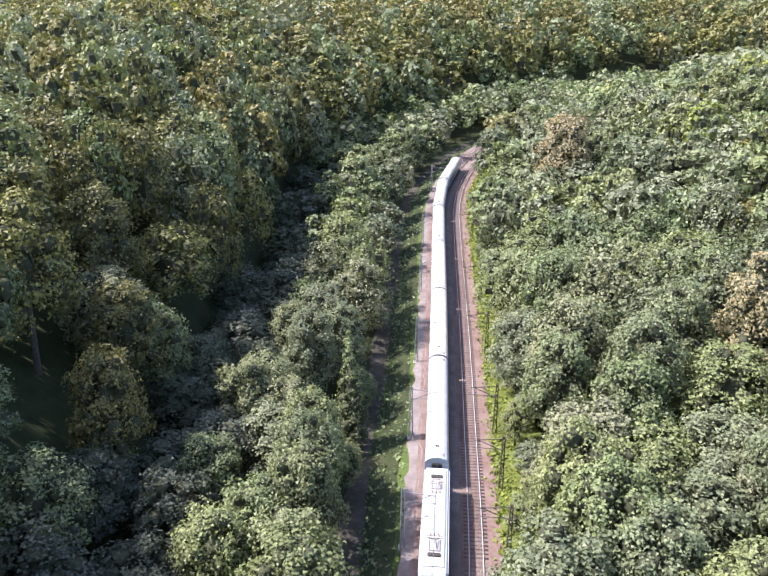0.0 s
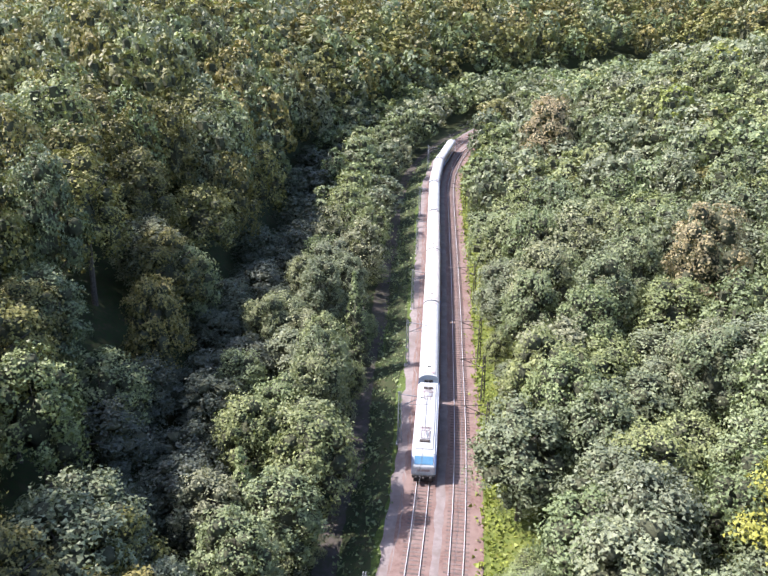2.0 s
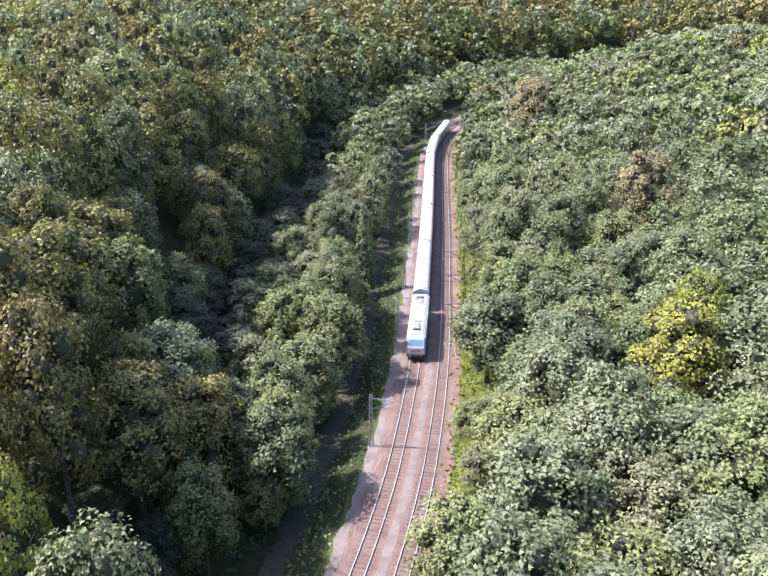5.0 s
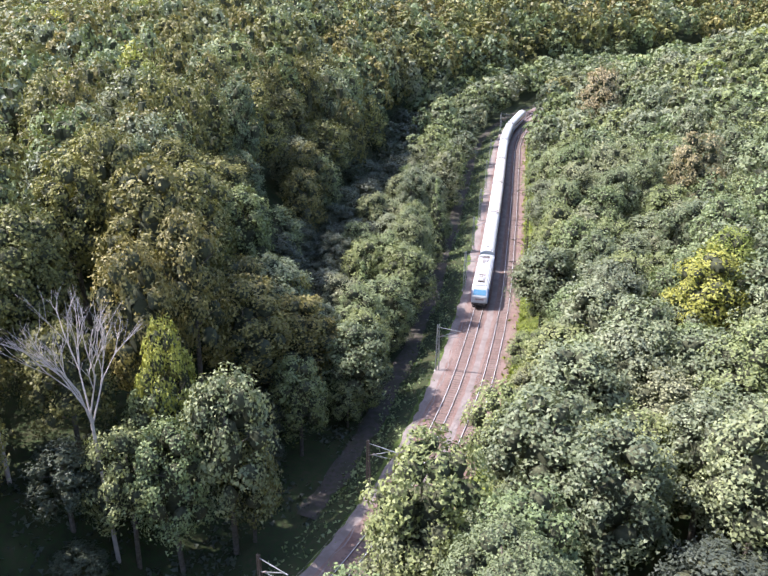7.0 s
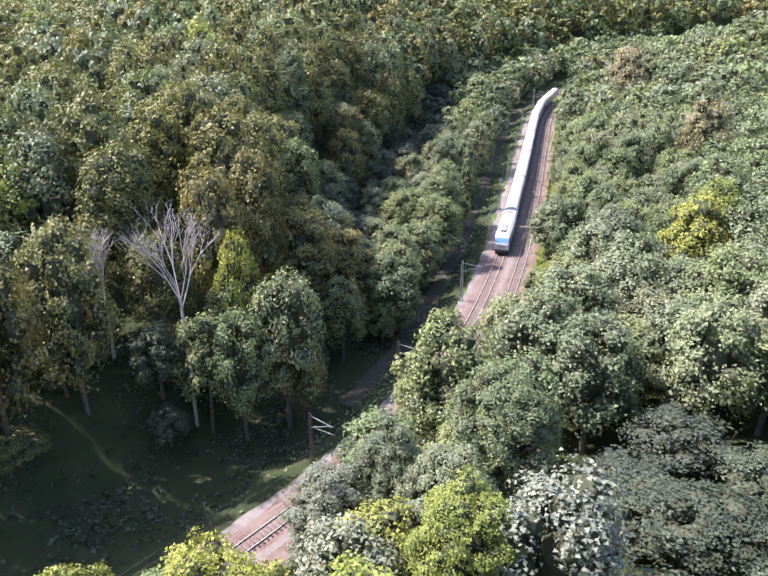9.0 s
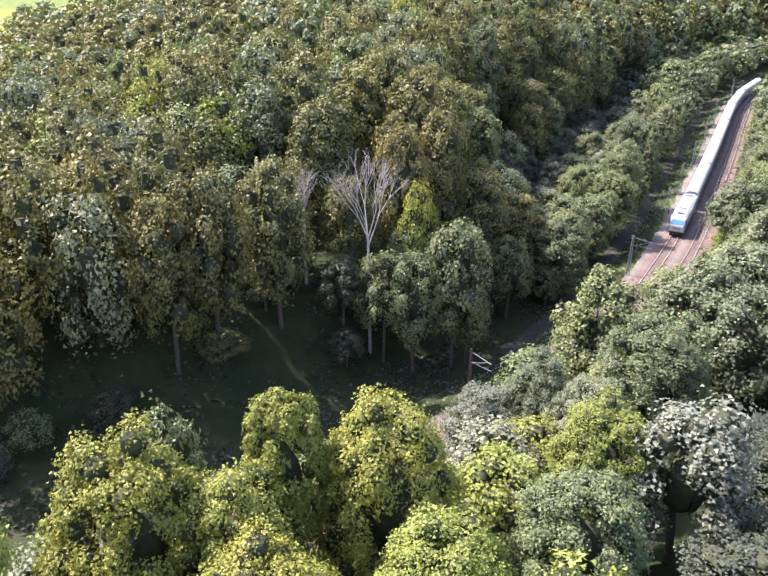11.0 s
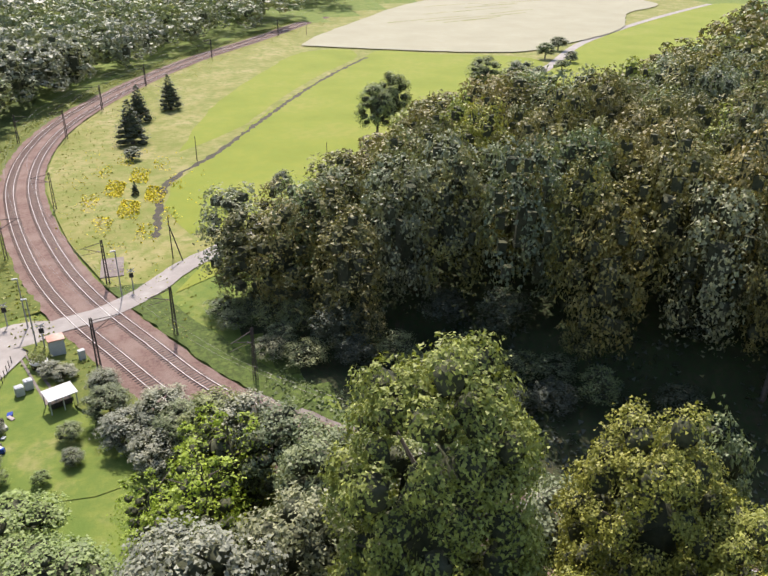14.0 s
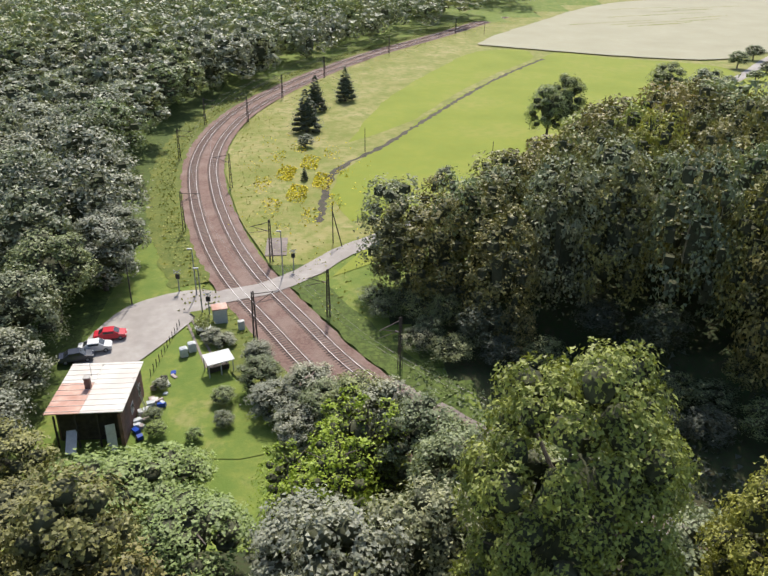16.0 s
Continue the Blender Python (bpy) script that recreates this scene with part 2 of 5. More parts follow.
# ---- mesh helpers ----
def make_mesh(name, verts, faces, mats, index=None, soft=False):
    """A mesh from arrays: verts n x 3, faces m x 4 (quads)."""
    verts = np.asarray(verts, np.float32)
    faces = np.asarray(faces, np.int32)
    k = faces.shape[1]
    me = bpy.data.meshes.new(name)
    me.vertices.add(len(verts))
    me.vertices.foreach_set("co", verts.ravel())
    me.loops.add(faces.size)
    me.loops.foreach_set("vertex_index", faces.ravel())
    me.polygons.add(len(faces))
    me.polygons.foreach_set("loop_start", np.arange(0, faces.size, k, dtype=np.int32))
    me.polygons.foreach_set("loop_total", np.full(len(faces), k, np.int32))
    for m in mats:
        me.materials.append(m)
    if index is not None:
        me.polygons.foreach_set("material_index", np.asarray(index, np.int32))
    if soft:
        me.polygons.foreach_set("use_smooth", np.ones(len(faces), bool))
    me.update()
    return me


def part(name, bm, material, parent=None, label="", smooth=False):
    me = bpy.data.meshes.new(name)
    if smooth:
        for f in bm.faces:
            f.smooth = True
    bm.to_mesh(me)
    bm.free()
    me.materials.append(material)
    ob = new(name, me)
    if parent:
        ob.parent = parent
    if label:
        ob["label"] = label
    return ob


def share(name, me, parent, m):
    ob = new(name, me)
    ob.parent = parent
    ob.matrix_basis = m
    return ob


def add_box(bm, lo, hi, m=None, bevel=0.0):
    c = [(a + b) / 2 for a, b in zip(lo, hi)]
    s = [b - a for a, b in zip(lo, hi)]
    mm = Matrix.Translation(c) @ Matrix.Diagonal((*s, 1))
    r = bmesh.ops.create_cube(bm, size=1.0, matrix=(m @ mm) if m else mm)
    if bevel:
        vs = set(r["verts"])
        bmesh.ops.bevel(bm, geom=[e for e in bm.edges if e.verts[0] in vs and e.verts[1] in vs], offset=bevel, segments=2, affect='EDGES', clamp_overlap=True)
    return bm


def box(lo, hi, bevel=0.0, m=None):
    return add_box(bmesh.new(), lo, hi, m, bevel)


def add_bar(bm, a, b, w, d=None):
    """A straight bar of square section from a to b."""
    a, b = Vector(a), Vector(b)
    v = b - a
    m = Matrix.Translation((a + b) / 2) @ v.to_track_quat('Z', 'Y').to_matrix().to_4x4() @ Matrix.Diagonal((w, d or w, v.length, 1))
    bmesh.ops.create_cube(bm, size=1.0, matrix=m)
    return bm


def add_tube(bm, a, b, r0, r1, n=8):
    a, b = Vector(a), Vector(b)
    v = b - a
    m = Matrix.Translation((a + b) / 2) @ v.to_track_quat('Z', 'Y').to_matrix().to_4x4()
    bmesh.ops.create_cone(bm, cap_ends=True, segments=n, radius1=r0, radius2=r1, depth=v.length, matrix=m)
    return bm


def empty(name, m, label, category, group="", kind=""):
    ob = new(name)
    ob.empty_display_size = 0.3
    ob.matrix_basis = m
    return tagged(ob, label, category, group, kind)


# ---- plan: the two curving tracks, the road, and the shape of the ground ----
def spline(pts, step=1.5):
    """A smooth line through the points, cut into even steps."""
    p = np.array(pts, float)
    p = np.vstack([2 * p[0] - p[1], p, 2 * p[-1] - p[-2]])
    out = []
    for i in range(1, len(p) - 2):
        t0, t1, t2, t3 = 0, *np.cumsum(np.sqrt(np.linalg.norm(np.diff(p[i - 1:i + 3], axis=0), axis=1)))
        for t in np.linspace(t1, t2, 14, endpoint=False):
            a1 = (t1 - t) / (t1 - t0) * p[i - 1] + (t - t0) / (t1 - t0) * p[i]
            a2 = (t2 - t) / (t2 - t1) * p[i] + (t - t1) / (t2 - t1) * p[i + 1]
            a3 = (t3 - t) / (t3 - t2) * p[i + 1] + (t - t2) / (t3 - t2) * p[i + 2]
            b1 = (t2 - t) / (t2 - t0) * a1 + (t - t0) / (t2 - t0) * a2
            b2 = (t3 - t) / (t3 - t1) * a2 + (t - t1) / (t3 - t1) * a3
            out.append((t2 - t) / (t2 - t1) * b1 + (t - t1) / (t2 - t1) * b2)
    out = np.array(out + [p[-2]])
    s = np.r_[0, np.cumsum(np.linalg.norm(np.diff(out, axis=0), axis=1))]
    q = np.arange(0, s[-1], step)
    return np.c_[np.interp(q, s, out[:, 0]), np.interp(q, s, out[:, 1])]


def normals(line):
    t = np.gradient(line, axis=0)
    t /= np.linalg.norm(t, axis=1)[:, None]
    return t, np.c_[t[:, 1], -t[:, 0]]


def smooth(a, b, v):
    u = np.clip((np.asarray(v, float) - a) / (b - a), 0, 1)
    return u * u * (3 - 2 * u)


# the train's track, from the far bend to the crossing and on round the meadow
TRACK = spline([(150, 345), (100, 325), (62, 300), (43, 276), (32, 256), (24.5, 236), (18.6, 214), (14.6, 190), (12.6, 165), (11.0, 141), (9.3, 115), (7.35, 88.5),
                (5.25, 61.5), (3.0, 42), (-0.15, 22.3), (-5.9, -0.5), (-10.3, -11.5), (-14.9, -21.4), (-18.4, -28), (-28, -44.5), (-40, -61), (-54, -76), (-68.5, -88.8), (-76.5, -94.2),
                (-88.6, -100.1), (-102, -106.4), (-116, -111.7), (-134.5, -116.8), (-151.3, -120.3), (-166, -122.4), (-183, -123), (-200, -121.9), (-221, -118.3), (-256, -106.8),
                (-322, -75.3), (-381, -37), (-441, 0), (-500, 40), (-600, 112), (-720, 205)])
TT, TN = normals(TRACK)          # TN points to the left of the far-to-near run
TS = np.r_[0, np.cumsum(np.linalg.norm(np.diff(TRACK, axis=0), axis=1))]
BESIDE = 4.45 + 0.6 * np.exp(-((TRACK[:, 0] + 100) / 35.0) ** 2)
TRACK_B = TRACK - TN * BESIDE[:, None] if np.dot(TN[len(TN) // 4], (1, 0)) < 0 else TRACK + TN * BESIDE[:, None]
SIDE = np.sign(np.sum((TRACK - TRACK_B) * TN, axis=1))[0]
WEST = TN * SIDE                 # unit vectors away from the second track


def base_z(x):
    return 3.0 * smooth(10, 58, -np.asarray(x, float))


def near_line(line, side, pts):
    """Signed distance of points from a line, and the index of the nearest station."""
    pts = np.asarray(pts, float)
    d, k = np.empty(len(pts)), np.empty(len(pts), int)
    for i in range(0, len(pts), 4000):
        v = pts[i:i + 4000, None] - line[None]
        q = (v ** 2).sum(-1)
        j = q.argmin(1)
        w = v[np.arange(len(j)), j]
        d[i:i + 4000] = np.sqrt(q[np.arange(len(j)), j]) * np.where((w * side[j]).sum(1) >= 0, 1, -1)
        k[i:i + 4000] = j
    return d, k


ROAD = spline([(-80, -125.5), (-86, -122.5), (-93.5, -119.5), (-97.5, -112.5), (-100.5, -105.5), (-107, -98.8), (-113.5, -93.9), (-119, -87.5), (-124.3, -81.6), (-131, -76), (-150, -60), (-170, -40), (-193, -17), (-218, 9), (-240, 32), (-270, 61), (-319, 103), (-373, 166), (-417, 224), (-470, 300)])
RT, RN = normals(ROAD)
# edge of the hill forest towards the meadow
EDGE = spline([(-70, -83), (-84, -88), (-98, -90.5), (-106, -83.5), (-112, -76), (-124, -66), (-148, -46), (-156, -18), (-159, 0), (-167, 20), (-199, 57), (-230, 101), (-250, 150), (-258, 215), (-255, 290), (-275, 350), (-330, 420), (-430, 500), (-620, 600)], 3.0)
ET, EN = normals(EDGE)
EAST = EN * np.sign(EN[len(EN) // 2, 0])


def ground_z(pts):
    pts = np.asarray(pts, float)
    x, y = pts[:, 0], pts[:, 1]
    d, k = near_line(TRACK[::2], WEST[::2], pts)
    e, _ = near_line(EDGE[::2], EAST[::2], pts)
    z = base_z(x)
    # hill on the far side of the gully
    start = 19 + 14 * smooth(15, 55, y) + 6 * smooth(30, 60, -x) * (1 - smooth(10, 30, y))
    low = -2.4 * smooth(4.5, 9.5, d) * (1 - smooth(25, 70, -x))
    up = np.clip(d - start, 0, None)
    rise = np.minimum(11 * (1 - np.exp(-up / 8)) + 0.3 * up, 25)
    rise = np.minimum(rise, np.clip(e, 0, None) * 0.12)
    zw = z + low + rise
    # hill on the near side
    a = -d
    gentle = 0.05 * np.clip(a - 9, 0, None) + 22 * (1 - np.exp(-np.clip(a - 28, 0, None) * 0.42 / 22))
    steep = 24 * (1 - np.exp(-np.clip(a - 9, 0, None) * 0.40 / 24))
    f = smooth(0, 50, -y)
    ze = z + (gentle * (1 - f) + steep * f) * (1 - smooth(30, 55, -x))
    far = np.clip(np.hypot(x + 150, y + 150) - 330, 0, None) * 0.05 * smooth(60, 140, -x) * (d < 0)
    out = np.where(d > 0, zw, ze + np.minimum(far, 25))
    rough = np.sin(x * 0.23 + 1.3) * np.sin(y * 0.19) * 0.35 * smooth(12, 25, abs(d)) * (1 - smooth(60, 90, -x) * (e < 0)) * (1 - smooth(40, 54, -x) * (d < 0))
    return out + rough - 0.35 * np.where(x < -64, 1 - smooth(6.0, 7.5, abs(d + 2)), 1 - smooth(11, 14, abs(d + 2))) - 0.05, d, e, k


def axis(lo, hi, step, far):
    mid = np.arange(lo, hi + step, step)
    out, s = [], step
    v = 0.0
    while v < far:
        s *= 1.22
        v += s
        out.append(v)
    out = np.array(out)
    return np.r_[lo - out[::-1], mid, mid[-1] + out]


GX, GY = axis(-330, 130, 3.0, 3500), axis(-190, 300, 3.0, 3500)
gp = np.stack(np.meshgrid(GX, GY, indexing='ij'), -1).reshape(-1, 2)
gz, gd, ge, gk = ground_z(gp)
nx, ny = len(GX), len(GY)
ii = (np.arange(nx - 1)[:, None] * ny + np.arange(ny - 1)[None]).ravel()
fx, fy, fd, fe = gp[ii, 0], gp[ii, 1], gd[ii], ge[ii]
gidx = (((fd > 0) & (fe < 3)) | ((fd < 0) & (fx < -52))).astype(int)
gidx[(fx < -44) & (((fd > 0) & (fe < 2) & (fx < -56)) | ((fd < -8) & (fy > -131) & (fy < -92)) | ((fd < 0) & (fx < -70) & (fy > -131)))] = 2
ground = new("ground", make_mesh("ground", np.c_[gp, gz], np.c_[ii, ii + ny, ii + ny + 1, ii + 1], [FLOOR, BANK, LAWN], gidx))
tagged(ground, "dark leaf-strewn forest ground of a valley with hills", "ground", kind="structure")


def strip(name, line, out, lo, hi, dz, mat, label, category, k0=0, k1=None, mid=0, jag=0.0, kind="structure"):
    """A ribbon along a line between two offsets, each with its height; mid: more rows across."""
    sel = slice(k0, k1)
    L, O = line[sel], out[sel]
    n = len(L)
    m = mid + 2
    lo, hi = (np.broadcast_to(v, (len(line),))[sel] for v in (lo, hi))
    z0, z1 = (np.broadcast_to(v, (len(line),))[sel] for v in dz)
    rng = np.random.default_rng(len(name) * 7 + n)
    rows = []
    for j in range(m):
        f = j / (m - 1)
        off = lo + (hi - lo) * f + (rng.uniform(-jag, jag, n) if j in (0, m - 1) else 0)
        p = L + O * np.asarray(off).reshape(-1, 1)
        rows.append(np.c_[p, base_z(L[:, 0]) + z0 + (z1 - z0) * f])
    v = np.stack(rows, 1).reshape(-1, 3)
    q = (np.arange(n - 1)[:, None] * m + np.arange(m - 1)[None]).ravel()
    f4 = np.c_[q, q + 1, q + m + 1, q + m]
    a, b, c = v[f4[0, 0]], v[f4[0, 1]], v[f4[0, 2]]
    if np.cross(b - a, c - a)[2] < 0:
        f4 = f4[:, ::-1]
    ob = new(name, make_mesh(name, v, f4, [mat]))
    return tagged(ob, label, category, kind=kind)

# ---- railway bed ----
MIN_B = -BESIDE
K_WEST = int(np.argmin(abs(TRACK[:, 0] + 72)))
BANK_FOOT = -0.1 - 2.35 * (1 - smooth(20, 65, -TRACK[:, 0]))
strip("ballast_bed", TRACK, WEST, 2.5, MIN_B - 2.8, (0.0, 0.0), BALLAST, "reddish-brown stone ballast under two railway tracks", "ballast", mid=6, jag=0.15)
strip("gravel_margin", TRACK, WEST, 3.7, 2.1, (-0.12, 0.012), GRIT, "pale trodden gravel margin beside the track", "gravel", k0=30, k1=K_WEST, mid=2, jag=0.3)
strip("gravel_walkway", TRACK, WEST, -1.75, -2.75, (0.006, 0.006), GRIT, "pale trodden gravel strip between the tracks", "gravel", k0=30, k1=K_WEST, mid=1, jag=0.12)
K_BEND = int(np.argmin(abs(TRACK[:, 1] + 15)))
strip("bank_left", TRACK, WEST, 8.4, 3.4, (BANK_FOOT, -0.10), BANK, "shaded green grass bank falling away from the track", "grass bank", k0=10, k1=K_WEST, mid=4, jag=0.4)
strip("verge_right", TRACK, WEST, MIN_B - 2.5, -13.5, (-0.03, 0.35), VERGE, "sunlit yellow-green weedy verge beside the track", "verge", k0=10, k1=K_WEST + 20, mid=4, jag=0.5)
strip("footpath", TRACK, WEST, 11.2, 8.0, (-2.30, -2.28), EARTH, "dark earth footpath in the shade below the bank", "path", k0=60, k1=K_BEND - 8, mid=1, jag=0.3)
strip("verge_far", TRACK, WEST, 8.0, 2.8, (0.02, 0.0), BANK, "green grass beside the track at the crossing", "verge", k0=K_WEST - 6, k1=int(np.argmin(abs(TRACK[:, 0] + 112))), mid=2, jag=0.3)
strip("verge_near", TRACK, WEST, MIN_B - 2.6, -14.0, (0.0, 0.02), VERGE, "yellow-green grass verge along the bend", "verge", k0=int(np.argmin(abs(TRACK[:, 0] + 106))), k1=None, mid=3, jag=0.5)

RAILS = []
for nm, line, off in (("rail", TRACK, 0.75), ("rail", TRACK, -0.75), ("rail", TRACK_B, 0.75), ("rail", TRACK_B, -0.75)):
    p = line + WEST * off
    z = base_z(line[:, 0])
    n = len(p)
    prof = [(-0.075, 0.03), (-0.045, 0.17), (0.045, 0.17), (0.075, 0.03)]
    v = np.stack([np.c_[p + WEST * a, z + b] for a, b in prof], 1).reshape(-1, 3)
    q = np.arange(n - 1) * 4
    f = np.vstack([np.c_[q + j, q + j + 1, q + j + 5, q + j + 4] for j in range(3)])
    idx = np.r_[np.ones(n - 1), np.zeros(n - 1), np.ones(n - 1)].astype(int)
    RAILS.append((nm, make_mesh("rail", v, f, [STEEL, RAILSIDE], idx)))

# ---- trees ----
def ball(n):
    """A welded ball of quads."""
    vs, fs, at = [], [], {}
    for ax in range(3):
        for s in (-1, 1):
            ids = {}
            for i in range(n + 1):
                for j in range(n + 1):
                    u = [0, 0, 0]
                    u[ax], u[(ax + 1) % 3], u[(ax + 2) % 3] = s, math.tan((2 * i / n - 1) * 0.7854) * s, math.tan((2 * j / n - 1) * 0.7854)
                    p = np.array(u) / np.linalg.norm(u)
                    key = tuple(np.round(p, 4) + 0.0)
                    if key not in at:
                        at[key] = len(vs)
                        vs.append(p)
                    ids[i, j] = at[key]
            fs += [(ids[i, j], ids[i + 1, j], ids[i + 1, j + 1], ids[i, j + 1]) for i in range(n) for j in range(n)]
    return np.array(vs), np.array(fs)


BALLS = {n: ball(n) for n in (1, 2)}


def leaves(rng, pos, nor, size, long=1.3):
    """One small three-cornered leaf spray at each place, facing roughly the given way."""
    n = len(pos)
    nor = nor / np.linalg.norm(nor, axis=1)[:, None] + rng.normal(0, 0.42, (n, 3))
    nor /= np.linalg.norm(nor, axis=1)[:, None]
    a = np.cross(nor, rng.normal(0, 1, (n, 3)))
    a /= np.linalg.norm(a, axis=1)[:, None]
    b = np.cross(nor, a)
    s = size * rng.uniform(0.6, 1.4, (n, 1))
    v = np.stack([pos + a * s * long * 0.6, pos - a * s * 0.45 + b * s * 0.6, pos - a * s * 0.45 - b * s * 0.6], 1)
    return v.reshape(-1, 3), np.arange(3 * n).reshape(-1, 3)


def unit(v):
    return v / np.maximum(np.linalg.norm(v, axis=-1, keepdims=True), 1e-6)


# boughs, clumps on each bough, sprays in each clump, leaves in each spray, leaf size
DENSE = {0: (64, 7, 8, 9, 0.060), 1: (26, 5, 7, 7, 0.128), 2: (20, 5, 3, 9, 0.165), 3: (15, 1, 1, 64, 0.30), 4: (9, 1, 1, 40, 0.46)}


def crown(seed, radius, low, top, level, form="round"):
    """A crown between two heights: boughs carry clumps, clumps carry sprays of leaves; dark cores of shaded twigs
    inside.
    """
    rng = np.random.default_rng(seed)
    n, subs, sprays, per, leaf = DENSE[level]
    h = top - low
    cen, rad, way = [], [], []
    if form == "cone":
        n = {0: 70, 1: 54, 2: 30, 3: 16, 4: 10}[level]
        subs, leaf = max(1, subs // 3), leaf * 0.8
        for i in range(n):
            u = (i + 0.3) / n
            rr = radius * (1 - u) ** 0.85
            an = i * 2.4 + rng.uniform(-.3, .3)
            cen.append((math.cos(an) * rr * 0.62, math.sin(an) * rr * 0.62, low + h * u * 0.97))
            rad.append(max(rr * 0.42, 0.16))
            way.append((math.cos(an), math.sin(an), 0.25))
    elif form == "flame":
        spires = 7
        for k in range(spires):
            an, tall = k * 2.4, h * (1.0 - 0.45 * rng.uniform(0, 1) * (k > 0))
            ox, oy = (math.cos(an) * radius * 0.62 * (k > 0), math.sin(an) * radius * 0.62 * (k > 0))
            for i in range(5):
                u = (i + 0.4) / 5
                cen.append((ox * (1 + 0.2 * u), oy * (1 + 0.2 * u), low + tall * u * 0.95))
                rad.append(radius * 0.42 * (1 - u) ** 0.7 + 0.08)
                way.append((ox * 0.6, oy * 0.6, 1.2))
        subs = max(1, subs // 2)
    else:
        mid = low + h * 0.42
        for i in range(n):
            u = (i + 0.5) / n
            zz = 0.98 - (1.72 if form == "tall" else 1.45) * u
            an = i * 2.39996 + rng.uniform(-.35, .35)
            ring = math.sqrt(max(0.0, 1 - zz * zz))
            d = np.array((math.cos(an) * ring, math.sin(an) * ring, zz))
            w = rng.uniform(0.58, 0.80)
            cen.append((d[0] * radius * w, d[1] * radius * w, mid + d[2] * h * (0.46 if zz > 0 else 0.40) * rng.uniform(0.86, 1.08)))
            rad.append(radius * 1.74 / math.sqrt(n) * rng.uniform(0.8, 1.15))
            way.append(d)
    cen, rad, way = np.array(cen), np.array(rad), unit(np.array(way))
    V, F = [], []
    o = 0
    bv, bq = BALLS[2 if level < 2 else 1]
    bf = np.vstack([bq[:, [0, 1, 2]], bq[:, [0, 2, 3]]])
    # solid cores in the dark colour that stands for shade inside the crown
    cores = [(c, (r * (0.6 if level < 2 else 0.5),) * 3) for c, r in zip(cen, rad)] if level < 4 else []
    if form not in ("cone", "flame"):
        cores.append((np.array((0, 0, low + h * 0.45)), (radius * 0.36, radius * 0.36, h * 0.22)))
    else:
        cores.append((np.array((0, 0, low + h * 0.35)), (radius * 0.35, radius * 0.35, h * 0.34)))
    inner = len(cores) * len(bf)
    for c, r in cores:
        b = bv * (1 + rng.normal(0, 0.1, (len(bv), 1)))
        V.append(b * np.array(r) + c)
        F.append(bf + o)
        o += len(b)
    # clumps on the outer side of each bough
    bi = np.repeat(np.arange(len(cen)), subs)
    d1 = unit(rng.normal(0, 0.75, (len(bi), 3)) + way[bi] * 0.9 + (0, 0, 0.2))
    r1 = rad[bi] * (1.5 / math.sqrt(subs) if subs > 1 else 1.0) * rng.uniform(0.75, 1.15, len(bi))
    c1 = cen[bi] + d1 * (rad[bi] * (0.66 if subs > 1 else 0.0))[:, None]
    # sprays on each clump
    ci = np.repeat(np.arange(len(bi)), sprays)
    d2 = unit(rng.normal(0, 0.8, (len(ci), 3)) + d1[ci] * 0.8) if sprays > 1 else d1[ci]
    r2 = r1[ci] * (1.1 / math.sqrt(sprays) if sprays > 1 else 1.0)
    c2 = c1[ci] + d2 * (r1[ci] * (rng.uniform(0.7, 1.35, len(ci)) if sprays > 1 else 0.0))[:, None]
    # leaves of each spray
    li = np.repeat(np.arange(len(ci)), per)
    if sprays > 1:
        nor = unit(d2[li] * 0.9 + d1[ci[li]] * 0.5 + way[bi[ci[li]]] * 0.3 + (0, 0, 0.25))
        off = rng.normal(0, 0.85, (len(li), 3)) * r2[li][:, None]
        pos = c2[li] + off - nor * (off * nor).sum(1, keepdims=True) * 0.55
        pos[:, 2] -= 0.25 * (off ** 2).sum(1) / np.maximum(r2[li], 0.05)
    else:
        nor = unit(rng.normal(0, 0.8, (len(li), 3)) + way[bi[ci[li]]] * 0.8)
        pos = c2[li] + nor * (r2[li] * rng.uniform(0.8, 1.12, len(li)))[:, None]
    if sprays > 1:
        # a quarter of the leaves clothe the boughs evenly between the clumps
        even = np.arange(len(pos)) % 4 == 0
        d3 = unit(rng.normal(0, 0.8, (even.sum(), 3)) + way[bi[ci[li[even]]]] * 0.75)
        pos[even] = cen[bi[ci[li[even]]]] + d3 * (rad[bi[ci[li[even]]]] * rng.uniform(0.78, 1.0, even.sum()))[:, None]
        nor[even] = d3
    keep = np.ones(len(pos), bool)
    for c, r in zip(cen, rad):
        keep &= ((pos - c) ** 2).sum(1) > (r * 0.74) ** 2
    nv, nf = leaves(rng, pos[keep], nor[keep], leaf)
    V.append(nv)
    F.append(nf + o)
    return np.vstack(V), np.vstack(F), inner


